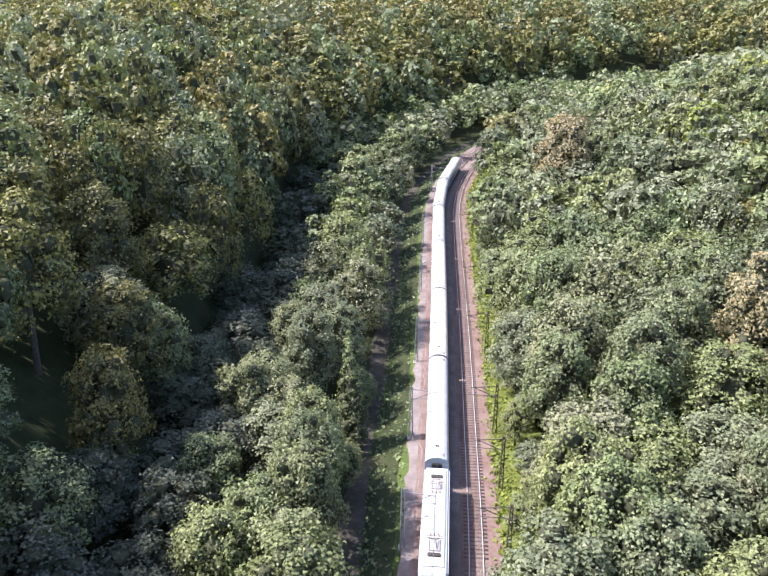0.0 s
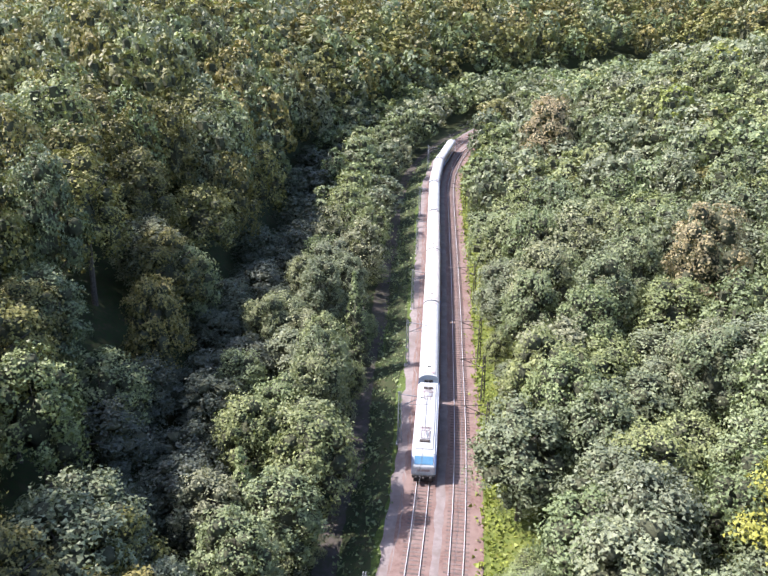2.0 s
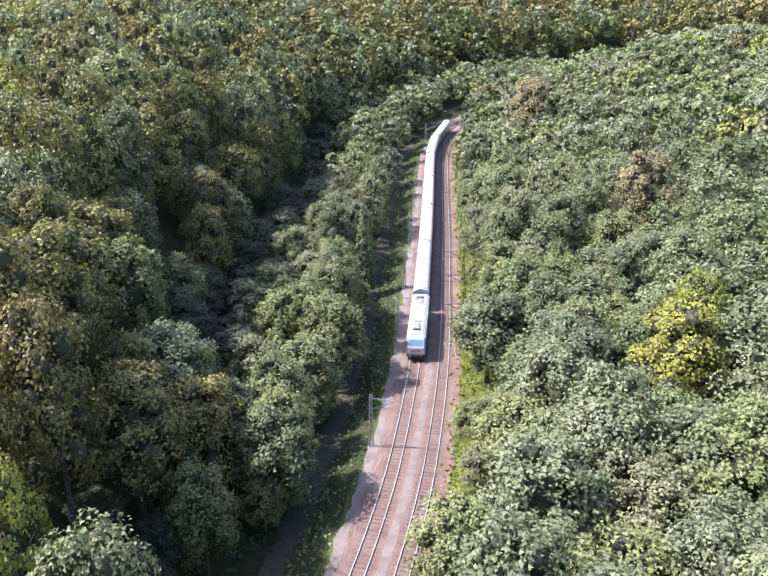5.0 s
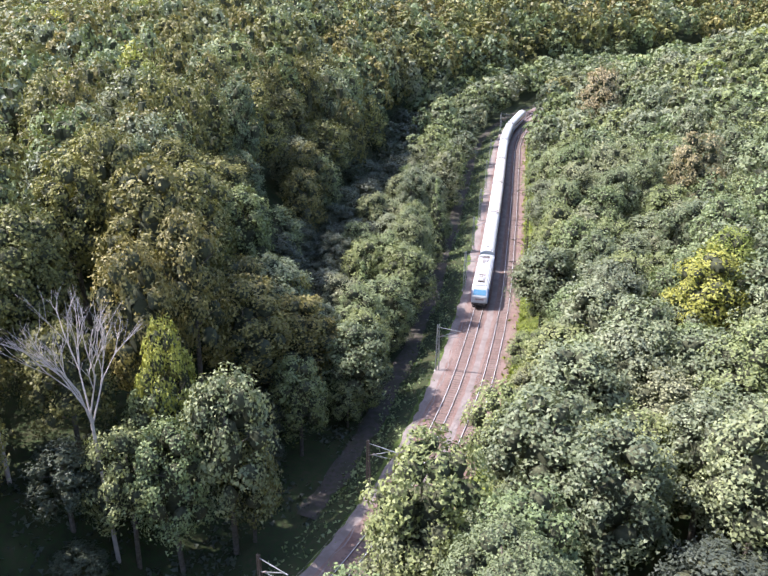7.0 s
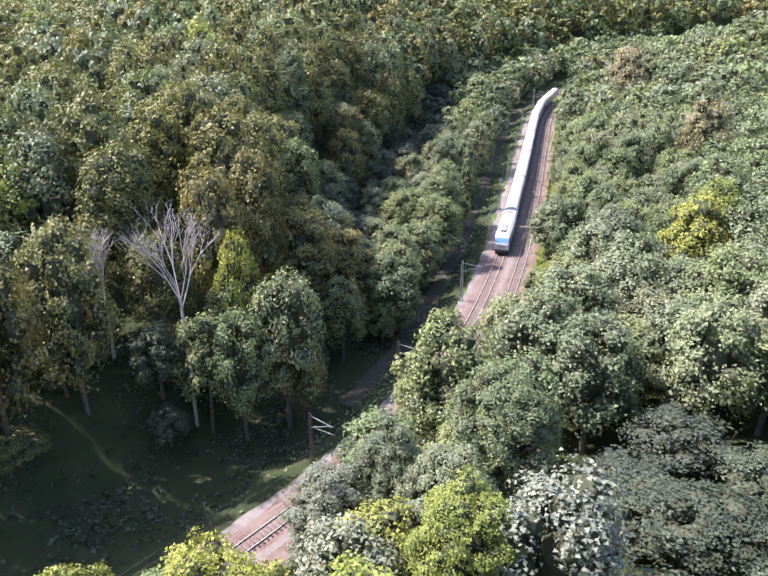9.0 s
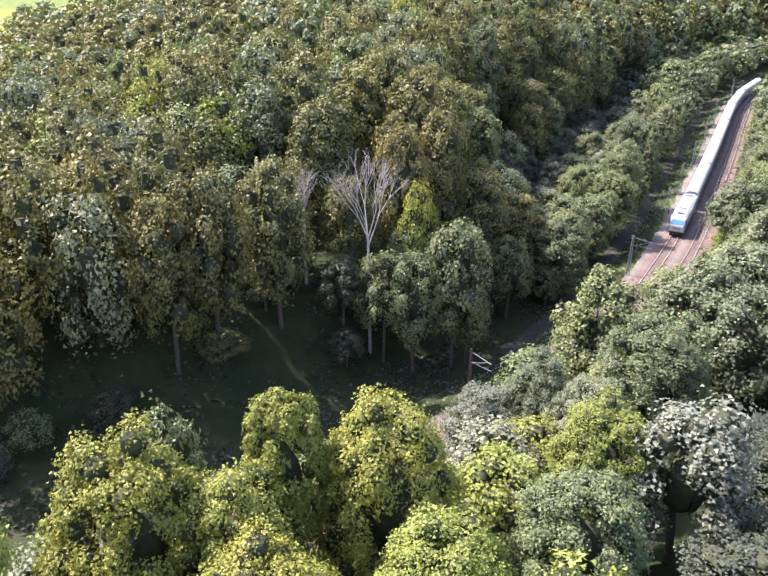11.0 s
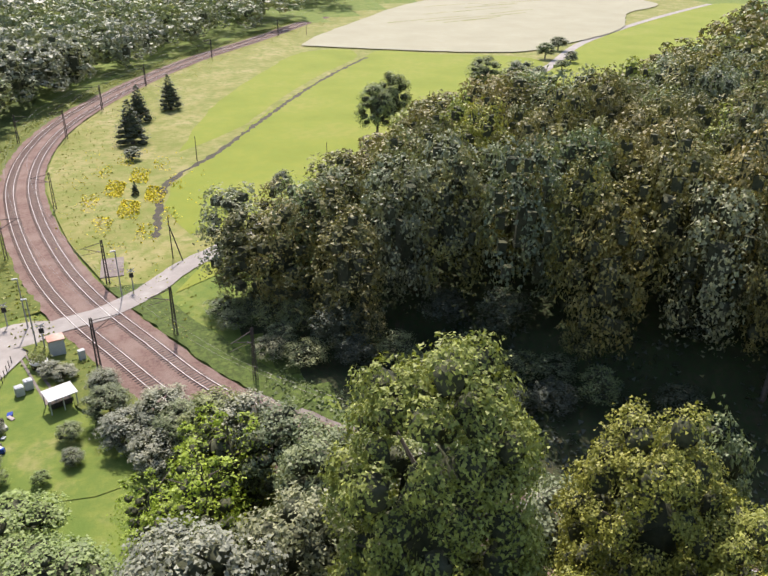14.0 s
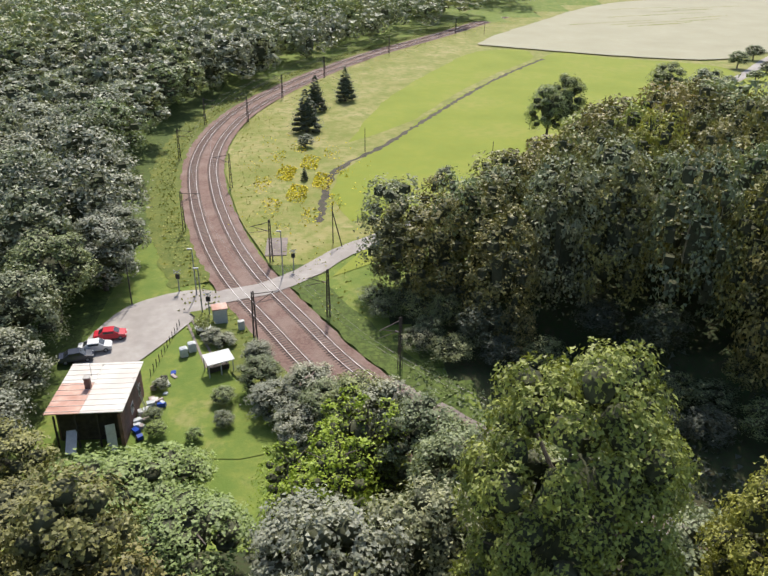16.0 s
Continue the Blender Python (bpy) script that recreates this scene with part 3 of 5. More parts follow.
def trunk_mesh(seed, height, r, limbs=4, reach=2.5, start=0.4):
    rng = random.Random(seed)
    bm = bmesh.new()
    bend = Vector((rng.uniform(-.3, .3), rng.uniform(-.3, .3), 0))
    p0, p1, p2 = Vector((0, 0, -0.8)), bend + Vector((0, 0, height * 0.5)), bend * 1.4 + Vector((0, 0, height * 0.9))
    add_tube(bm, p0, p1, r * 1.15, r * 0.8, 7)
    add_tube(bm, p1, p2, r * 0.8, r * 0.2, 6)
    for i in range(limbs):
        f = start + (0.85 - start) * i / max(limbs - 1, 1)
        a = i * 2.4 + rng.uniform(-.4, .4)
        s = bend * f * 1.4 + Vector((0, 0, height * f * 0.9))
        e = s + Vector((math.cos(a) * reach, math.sin(a) * reach, height * 0.14))
        add_tube(bm, s, e, r * 0.4, r * 0.1, 5)
    me = bpy.data.meshes.new("trunk")
    bm.to_mesh(me)
    bm.free()
    me.materials.append(BARK)
    return me


LABELS = {
    "oak": "broadleaf tree with olive-brown late-summer crown on the hillside",
    "beech": "dense grey-green broadleaf tree in the sunlit forest",
    "maple": "bushy yellow-green broadleaf tree catching the sun",
    "ash": "fresh green broadleaf tree beside the railway cutting",
    "shade": "green underwood tree, its leaves coloured darker to stand for shade",
    "willow": "silvery grey-green willow with billowing crown",
    "spruce": "dark green spruce standing in the rough meadow",
    "larch": "light green feathery larch among broadleaf trees",
    "thuja": "bright yellow-green bushy conifer in the garden thicket",
    "walnut": "spreading bright green leafy tree in the garden thicket",
    "rust": "broadleaf tree with rust-brown turning leaves",
}
FORM = {"spruce": "cone", "larch": "cone", "thuja": "flame"}
UNIT_R = {"spruce": 1.9, "larch": 1.9}
SHAPES = {}


def shape(kind, k, level):
    """Unit tree: 10 m high; level sets how many leaves it carries."""
    key = (kind, k, level)
    if key not in SHAPES:
        form = FORM.get(kind, "round" if k % 3 else "tall")
        low, rad = (0.6, 1.9) if form == "cone" else (0.5, 2.4) if form == "flame" else (1.0, 2.4) if kind == "willow" else ({0: 2.6, 1: 1.9, 2: 1.9, 3: 2.2, 4: 3.0}[level], 2.4)
        if level == 0 and k == 2:
            low, rad = 4.2, 1.7
        SHAPES[key] = crown(hash_of(kind) * 31 + k * 7 + level, rad, low, 10.0, level, form)
    return SHAPES[key]


def hash_of(word):
    return sum(ord(c) * (i + 3) for i, c in enumerate(word)) % 997


PROTO = {}


def tree_thing(kind, k, level):
    """The meshes of one tree of a kind."""
    key = (kind, k, level)
    if key not in PROTO:
        v, f, inner = shape(kind, k, level)
        PROTO[key] = (trunk_mesh(hash_of(kind) + k, 8.5, 0.17, 5, 1.7), make_mesh("crown", v, f, [LEAF[kind], SHADED_TWIGS], np.arange(len(f)) < inner))
    return PROTO[key]


def plant(kind, k, level, x, y, z, height, radius, turn):
    t, c = tree_thing(kind, k, level)
    base_r = UNIT_R.get(kind, 1.7 if (level == 0 and k == 2) else 2.4)
    ob = empty("tree" if kind not in ("shrub",) else "shrub", pose(x, y, z, 0, 0, turn) @ Matrix.Diagonal((radius / base_r, radius / base_r, height / 10.0, 1)), LABELS[kind], "tree", "trees of the valley woods")
    share("trunk", t, ob, Matrix.Identity(4))
    share("crown", c, ob, Matrix.Identity(4))
    return ob


# trees that stand out: x, y, top, crown radius, kind
STAND = [
    (-23.4, -84.2, 38.0, 6.7, "maple"), (-21.5, -71.2, 31.8, 5.6, "maple"), (-15.3, -63.2, 31.8, 3.3, "maple"), (-9.2, -60.2, 31.0, 5.2, "maple"),
    (-16.0, -68.0, 28.8, 4.8, "maple"), (-24.0, -64.8, 27.8, 3.2, "ash"), (3.3, -45.0, 24.0, 4.6, "maple"), (-1.0, -14.5, 22.0, 5.0, "ash"), (5.5, -27.5, 23.0, 6.0, "ash"), (10.0, -5.0, 20.8, 5.6, "beech"), (15.8, -10.0, 20.4, 5.4, "beech"), (3.0, -28.5, 17.5, 5.0, "ash"),
    (-4.5, -31.0, 19.0, 4.2, "willow"), (1.5, -36.0, 20.5, 4.8, "willow"), (14.9, 9.7, 18.0, 6.0, "beech"), (6.5, 4.5, 15.5, 4.0, "beech"), (-53.0, -94.0, 16.0, 4.2, "thuja"), (-47.5, -97.0, 16.0, 4.2, "thuja"), (-50.0, -100.5, 12.5, 3.2, "thuja"), (-43.5, -100.0, 13.5, 3.4, "thuja"),
    (-43.5, -116.0, 14.5, 6.0, "walnut"), (-38.0, -108.0, 15.0, 4.5, "walnut"), (-35.0, -99.0, 17.0, 4.5, "willow"), (-49.0, -112.5, 11.5, 4.5, "walnut"), (-40.0, -122.5, 15.0, 5.0, "oak"), (-30.0, 70.0, 21.6, 4.0, "oak"), (-18.6, 12.4, 12.8, 3.6, "beech"), (-22.0, -6.0, 22.4, 4.6, "beech"), (-28.5, -3.5, 25.8, 3.0, "maple"),
    (-36.0, 13.5, 37.2, 5.5, "oak"), (-36.0, 30.0, 33.0, 5.0, "oak"), (-41.0, 78.0, 36.4, 5.6, "oak"), (-38.0, 95.0, 32.4, 5.0, "oak"), (46.4, 82.5, 28.0, 5.0, "rust"), (41.5, 172.0, 28.5, 6.0, "rust"), (31.0, 80.0, 21.4, 4.5, "ash"), (25.6, 105.0, 20.6, 4.6, "beech"),
    (-31.0, -10.5, 17.5, 3.6, "ash"), (-36.5, -12.0, 15.5, 3.4, "shade"), (-48.0, -9.0, 28.5, 4.8, "oak"), (-38.0, -6.0, 25.5, 4.0, "oak"), (-53.5, -14.0, 27.5, 4.8, "ash"), (-45.5, -13.5, 14.0, 3.2, "shade"), (-26.6, -9.6, 17.5, 3.8, "beech"), (-29.5, -5.0, 19.5, 3.4, "beech"), (-20.5, -4.0, 13.5, 3.2, "oak"),
    (-91, -135, 17.0, 5.5, "beech"), (-80, -135.5, 16.5, 5.2, "beech"), (-70, -134, 13.0, 4.5, "willow"), (-60, -133, 12.0, 4.5, "willow"), (-50, -127, 14.0, 4.5, "oak"), (-101, -131, 15.5, 5.5, "willow"), (-110, -131, 14.5, 5.0, "willow"),
    (-71.5, -105.2, 7.5, 2.6, "ash"), (-66.0, -103.0, 7.5, 3.2, "willow"), (-77.5, -106.0, 6.5, 2.0, "willow"), (-82.5, -110.8, 5.0, 1.5, "willow"), (-60.5, -100.0, 8.0, 3.0, "willow"), (-59.0, -95.5, 8.0, 2.8, "ash"), (-65.0, -98.5, 7.5, 2.4, "ash"),
    (-66.0, -117.2, 4.8, 1.1, "ash"), (-63.0, -116.3, 5.0, 1.2, "walnut"), (-69.0, -109.5, 5.2, 1.4, "ash"), (-64.5, -109.0, 5.0, 1.2, "willow"), (-62.0, -112.0, 4.6, 1.0, "walnut"), (-72.5, -117.5, 4.6, 1.0, "willow"), (-83.5, -112.6, 5.2, 1.5, "willow"),
    (-2.0, -15.5, 15.5, 4.6, "ash"), (-6.0, -25.5, 15.0, 4.6, "beech"), (-9.5, -34.0, 15.5, 4.6, "willow"), (-18.5, -50.0, 16.5, 5.0, "ash"), (-32.0, -69.0, 16.5, 4.8, "beech"), (-25.0, -59.0, 16.5, 4.8, "ash"), (-39.0, -77.0, 16.5, 4.6, "willow"), (-47.0, -85.0, 15.0, 4.6, "ash"), (-56.5, -91.5, 13.5, 3.9, "willow"), (-62.0, -96.5, 10.0, 3.4, "ash"), (-66.8, -99.2, 9.3, 3.2, "willow"), (-52.0, -88.0, 14.5, 4.2, "ash"), (-59.5, -94.2, 12.4, 3.6, "ash"), (-43.0, -81.0, 15.8, 4.6, "ash"),
    (-12.0, -72.0, 27.5, 5.0, "maple"), (-3.0, -66.0, 27.5, 5.0, "maple"), (-14.5, -80.0, 27.5, 5.0, "maple"), (3.5, -58.0, 26.5, 5.0, "ash"), (-31.0, -90.5, 22.0, 4.2, "ash"), (-27.0, -96.5, 24.0, 4.2, "willow"),
    (-182, -39, 18.5, 4.8, "ash"), (-187, -33, 20.5, 4.8, "ash"), (-186, -27, 12.0, 3.0, "willow"), (-224, 11, 17.0, 5.5, "beech"), (-217, 20, 16.0, 5.5, "beech"), (-205, 1, 11.0, 4.0, "willow"), (-204, 21, 10.5, 4.4, "beech"),
    (-197, -101, 14.8, 5.2, "spruce"), (-221, -98.5, 14.0, 4.4, "spruce"), (-235, -89, 14.0, 4.6, "spruce"), (-131, -83, 10.5, 2.4, "ash"), (-141, -72, 10.0, 2.2, "willow"), (-181, -101, 6.5, 2.0, "willow"), (-154, -101, 6.3, 1.1, "spruce"),
    (-287, 68, 10.0, 4.0, "beech"), (-276, 74, 8.0, 3.0, "willow"), (-306, 85, 9.5, 4.0, "beech"), (-262, 62, 7.0, 3.0, "beech"), (-252, 47, 7.0, 2.6, "willow"),
]

rng = np.random.default_rng(11)


def scatter(region, spacing):
    """Places at least about spacing apart, in a box (x0, x1, y0, y1)."""
    x0, x1, y0, y1 = region
    gx, gy = np.meshgrid(np.arange(x0, x1, spacing), np.arange(y0, y1, spacing * 0.87), indexing='ij')
    gx = gx + (np.arange(gx.shape[1]) % 2)[None] * spacing * 0.5
    p = np.c_[gx.ravel(), gy.ravel()]
    return p + rng.uniform(-0.33, 0.33, p.shape) * spacing


def forest_start(x, y):
    """How far from the track the hill forest begins."""
    return 16 + 8 * float(smooth(8, 28, -y)) + 19 * float(smooth(15, 55, y)) - 10 * float(smooth(62, 85, -x)) * (y < 0)


cand = []
for region, spacing, gate in (((-110, 110, -160, 230), 7.7, None), ((-420, 300, -300, 430), 10.0, (-110, 110, -160, 230)), ((-800, 700, -500, 950), 20.0, (-420, 300, -300, 430))):
    p = scatter(region, spacing)
    if gate:
        p = p[~((p[:, 0] > gate[0]) & (p[:, 0] < gate[1]) & (p[:, 1] > gate[2]) & (p[:, 1] < gate[3]))]
    cand.append(np.c_[p, np.full(len(p), spacing)])
cand = np.vstack(cand)
cz, cd, ce, ck = ground_z(cand[:, :2])
croad, _ = near_line(ROAD, RN, cand[:, :2])
stand = np.array([s[:4] for s in STAND] + [(-32.6, -11.4, 29, 1.8), (-42.6, -11.4, 29, 0.8)])
sd = np.sqrt(((cand[:, None, :2] - stand[None, :, :2]) ** 2).sum(-1))
clear = (sd > stand[None, :, 3] * 0.95 + 2.4).all(1)
NEAR, WOODS = [], []
for i in np.flatnonzero(clear):
    x, y, sp = cand[i]
    z, d, e = cz[i], cd[i], ce[i]
    u, v = rng.uniform(), rng.uniform()
    if abs(croad[i]) < 5.5:
        continue
    if d > 0:
        if e < 2.0 and not (x < -590 and u < 0.6):
            continue
        start = forest_start(x, y)
        if y > 14 and d < start + 1 and x > -60:
            if d < (11.5 if y < 285 else 5.0):
                continue
            if d < 25 or y > 200:
                kind, h, r = ("larch" if u < 0.07 else "ash" if u < 0.62 else "beech"), rng.uniform(13.5, 18.5), rng.uniform(3.6, 4.8)
                if kind == "larch":
                    r = 3.0
            else:
                # gully trees take the leaf colour darkened for shade
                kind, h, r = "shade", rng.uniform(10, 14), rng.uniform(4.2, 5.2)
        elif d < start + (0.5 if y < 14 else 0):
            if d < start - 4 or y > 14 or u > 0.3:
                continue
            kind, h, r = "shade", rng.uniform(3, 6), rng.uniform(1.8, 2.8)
        else:
            kind = "oak" if u < 0.60 else "ash" if u < 0.78 else "beech" if u < 0.94 else "maple"
            h, r = rng.uniform(19.5, 26.5), rng.uniform(4.0, 5.2)
            if kind == "maple" and x > -60:
                kind = "ash"
            if 14 < y < 110 and d < start + 10:
                h *= 0.72
            if y < 14 and d < start + 14 and x < -20:
                # tall edge trees, their crowns hanging low over the gully
                h, v = rng.uniform(23.5, 28), 0.1
            if y < 90 and x < -60:
                h *= 0.66 + 0.34 * float(smooth(3, 26, e))
    else:
        a = -d
        if x < -58:
            # behind the bend: willows in front, mixed wood behind
            if a < 13 + 5 * float(smooth(-190, -140, x)) or (x > -104 and y > -131 and x < -44) or (u > 0.85 and a < 70):
                continue
            kind = "willow" if (a < 60 and x > -330 and u < 0.6) or u < 0.12 else "ash" if u < 0.7 else "beech"
            h, r = rng.uniform(14, 20), rng.uniform(5.0, 6.8)
        elif x < -36 and y < -88:
            if a < 9.5 or (y < -101 and x < -52) or (u < 0.3):
                continue
            kind, h, r = ("willow" if u < 0.5 else "walnut" if u < 0.68 else "ash"), rng.uniform(5.5, 8.5), rng.uniform(2.6, 3.6)
        else:
            if a < (11.0 if y < 285 else 9.0):
                continue
            kind = "beech" if u < 0.56 else "ash" if u < 0.92 else "maple" if u < 0.945 else "oak"
            if y < -40:
                kind = "maple" if u < 0.45 else "ash" if u < 0.8 else "willow"
                if x < -15 and y < -100:
                    kind = "oak"
            h, r = rng.uniform(13, 20), rng.uniform(4.0, 5.4)
            if y < -45:
                h = rng.uniform(12, 17)
            if 14 < -y < 62 and 11 < x < 32:
                if u < 0.5:
                    continue
                # shadowed gap: low trees in the leaf colour darkened for shade
                kind, h = "shade", rng.uniform(6, 9)
    if sp > 8 and d < 0 and x > -40 and (y < -150 or x > 60 + 0.5 * (y + 100)):
        continue
    if x < -60 and d < 0 and (y < -330 or x < -560) or (sp > 12 and (y > 900 or x < -760 or (d > 0 and x < -330 - 0.35 * y) or rng.uniform() < 0.4)):
        continue
    if sp > 8:
        r *= (1.05 if x < -58 and d < 0 else 1.3) if sp < 12 else 2.3
    WOODS.append((x, y, z, h, r, kind, int(v * 3), rng.uniform(0, 360)))

# undergrowth that closes the foot of the woods
for x, y in scatter((-120, 60, -100, 200), 4.6):
    z, d, e, _ = (float(q[0]) for q in ground_z([(x, y)]))
    u = rng.uniform()
    if min(math.hypot(x - p[0], y - p[1]) for p in STAND) < 2.5:
        continue
    start = forest_start(x, y) - 1
    if d > 0 and e > 0.5 and start - 1 < d < start + 11 and x < -8 and y < 20 and u < 0.3:
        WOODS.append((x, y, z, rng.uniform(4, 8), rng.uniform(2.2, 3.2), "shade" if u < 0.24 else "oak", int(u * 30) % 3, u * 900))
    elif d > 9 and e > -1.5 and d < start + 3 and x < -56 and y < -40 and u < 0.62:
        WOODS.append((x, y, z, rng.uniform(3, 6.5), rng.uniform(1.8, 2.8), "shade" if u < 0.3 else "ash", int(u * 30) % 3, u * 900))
    elif d < 0 and 9.6 < -d < 13.5 and x > -40:
        WOODS.append((x, y, z, rng.uniform(4, 8.5), rng.uniform(1.8, 2.8), "beech" if u < 0.6 else "ash", int(u * 30) % 3, u * 900))
    elif 11.2 < d < 14 and y > 16 and u < 0.6:
        WOODS.append((x, y, z, rng.uniform(5, 9), rng.uniform(2.0, 2.8), "ash", int(u * 30) % 3, u * 900))

# the nearest stretch of the woods: single trees; the rest: joined woods
def to_stretch(x, y):
    t = min(1, max(0, ((x - 0) * -12 + (y - 70) * -145) / (12 ** 2 + 145 ** 2)))
    return math.hypot(x + 12 * t, y - 70 + 145 * t)


WOODS.sort(key=lambda w: to_stretch(w[0], w[1]))
for n, (x, y, top, r, kind) in enumerate(STAND):
    gzz = float(ground_z([(x, y)])[0][0])
    level = 0 if math.hypot(x + 15, y + 70) < 30 and kind == "maple" or math.hypot(x - 2, y + 50) < 25 else 1
    plant(kind, n % (2 if level == 0 else 3) if kind != "maple" else (2 if r < 4 and level == 0 else 1), level, x, y, gzz, top - gzz, r, n * 77.0)
SINGLE = 230
for x, y, z, h, r, kind, k, turn in WOODS[:SINGLE]:
    plant(kind, k, 1, x, y, z, h, r, turn)


def join_woods(name, items, level, label):
    kinds = sorted({w[5] for w in items})
    V, F, I, T = [], [], [], []
    o = 0
    for n, (x, y, z, h, r, kind, k, turn) in enumerate(items):
        v, f, inner = shape(kind, k, level)
        c, s = math.cos(math.radians(turn)), math.sin(math.radians(turn))
        g = r / UNIT_R.get(kind, 2.4)
        V.append(np.c_[(v[:, 0] * c - v[:, 1] * s) * g + x, (v[:, 0] * s + v[:, 1] * c) * g + y, v[:, 2] * h / 10 + z].astype(np.float32))
        F.append(f + o)
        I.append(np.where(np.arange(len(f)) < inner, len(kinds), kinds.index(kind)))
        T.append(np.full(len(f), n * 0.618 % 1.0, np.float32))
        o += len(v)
    me = make_mesh(name, np.vstack(V), np.vstack(F), [LEAF[k] for k in kinds] + [SHADED_TWIGS], np.concatenate(I))
    tone = me.attributes.new("tone", 'FLOAT', 'FACE')
    tone.data.foreach_set("value", np.concatenate(T))
    ob = new(name, me)
    return tagged(ob, label, "woods", kind="stuff")


def tier(w):
    """How finely a tree of the joined woods is leaved, by its place in the plan."""
    x, y = w[0], w[1]
    a = to_stretch(x, y)
    if x > 25 + 0.55 * (y + 70):
        return 4
    if a < 72 or (-130 < x < -20 and -95 < y < 20) or math.hypot(x + 125, y + 140) < 45:
        return 2
    if a < 175 or math.hypot(x + 150, y + 145) < 130 or -200 < x < 0 and 0 < y < 190:
        return 3
    return 4


TIERS = {2: [], 3: [], 4: []}
for w in WOODS[SINGLE:]:
    TIERS[tier(w)].append(w)
join_woods("woods", TIERS[2], 2, "dense mixed broadleaf woods covering the valley sides")
join_woods("middle_woods", TIERS[3], 3, "mixed woods further up the valley sides")
join_woods("far_woods", TIERS[4], 4, "distant mixed woods over the hills")

# ---- meadow, wheat, road ----
def sheet(name, outline, z, mat, label, category, cut=6.0, seed=0, jag=0.5):
    """A level field with an uneven edge."""
    pts = spline(list(outline) + [outline[0]], cut)[:-1]
    r = np.random.default_rng(seed)
    pts = pts + r.uniform(-jag, jag, pts.shape)
    bm = bmesh.new()
    bm.faces.new([bm.verts.new((*p, z)) for p in pts])
    bmesh.ops.triangulate(bm, faces=bm.faces[:])
    bmesh.ops.recalc_face_normals(bm, faces=bm.faces[:])
    if sum(f.normal.z for f in bm.faces) < 0:
        bmesh.ops.reverse_faces(bm, faces=bm.faces[:])
    return tagged(part(name, bm, mat), label, category, kind="structure")


k0, k1 = int(np.argmin(abs(TRACK[:, 0] + 107))), len(TRACK) - 1
inner = [tuple(TRACK[k] + WEST[k] * 2.9) for k in range(k0, k1, 14)]
roadside = [tuple(ROAD[k]) for k in range(len(ROAD) - 1, 24, -12)]
sheet("rough_meadow", inner + [(-560, 300)] + roadside, 3.03, ROUGH_GRASS, "rough yellow-green meadow with dry patches inside the bend", "meadow", seed=3, jag=0.2)
sheet("field_beyond_road", [(-104, -96), (-112, -84), (-126, -64), (-146, -44), (-154, 0), (-172, 35), (-215, 90), (-240, 160), (-240, 300), (-470, 320), (-417, 224), (-373, 166), (-319, 103), (-270, 61), (-240, 32), (-193, -17), (-150, -60), (-119, -87)], 3.05, MEADOW, "bright green grass strip between road and forest", "field", seed=4)
sheet("mown_meadow", [(-128, -92), (-145, -95), (-162, -92), (-181, -81), (-205, -70), (-246, -48), (-275, -30), (-314, -4), (-330, 8), (-312, 30), (-303, 52), (-290, 64), (-268, 58), (-240, 29), (-215, 3), (-193, -20), (-170, -43), (-150, -63), (-135, -76)], 3.06, MEADOW, "bright green mown meadow between ditch and road", "field", seed=5)
sheet("mown_meadow_far", [(-185, -90), (-230, -78), (-290, -52), (-335, -25), (-338, -6), (-316, -7), (-280, -31), (-246, -51), (-205, -73)], 3.055, MEADOW, "green mown meadow beyond the ditch", "field", seed=6)
sheet("wheat_field", [(-352, -24), (-380, -10), (-440, 30), (-505, 74), (-560, 130), (-590, 250), (-480, 262), (-430, 205), (-363, 155), (-320, 95), (-306, 66), (-318, 30), (-336, 0)], 3.5, WHEAT, "pale ripe wheat field with lodged streaks", "field", seed=7)
# road over the crossing
strip("road", ROAD, RN, -2.1, 2.1, (3.10 - 3.0, 3.10 - 3.0), ROADWAY, "pale worn concrete lane crossing the railway", "road", mid=1, jag=0.15)
sheet("yard", [(-75, -124), (-84, -119.0), (-93, -114.8), (-98.5, -112.6), (-100.2, -116.6), (-98, -122.5), (-95, -126.5), (-90, -128.5), (-84, -130), (-78, -129.5)], 3.11, ROADWAY, "pale trampled yard at the level crossing", "yard", cut=3.0, seed=8, jag=0.15)
sheet("garden", [(-61, -101), (-72, -106), (-84, -110), (-91, -114), (-84, -118.5), (-72, -119), (-62, -120), (-59, -115), (-59, -105)], 3.03, LAWN, "sunlit garden lawn with worn patches", "lawn", cut=3.0, seed=9)

rs = random.Random(12)
for i in range(16):
    x, y = -365 - rs.uniform(0, 150), 0
    y = (x + 352) * -0.62 + rs.uniform(-5, 90)
    if y > -24 + (-352 - x) * 1.9:
        continue
    L = spline([(x, y), (x - 9, y + 16 + rs.uniform(0, 8)), (x - rs.uniform(14, 22), y + rs.uniform(34, 60))], 2.0)
    strip("lodged_streak", L, normals(L)[1], -0.7, 0.7, (0.53, 0.53), ROUGH_GRASS, "darker flattened streak in the ripe wheat", "wheat", mid=0, jag=0.5)

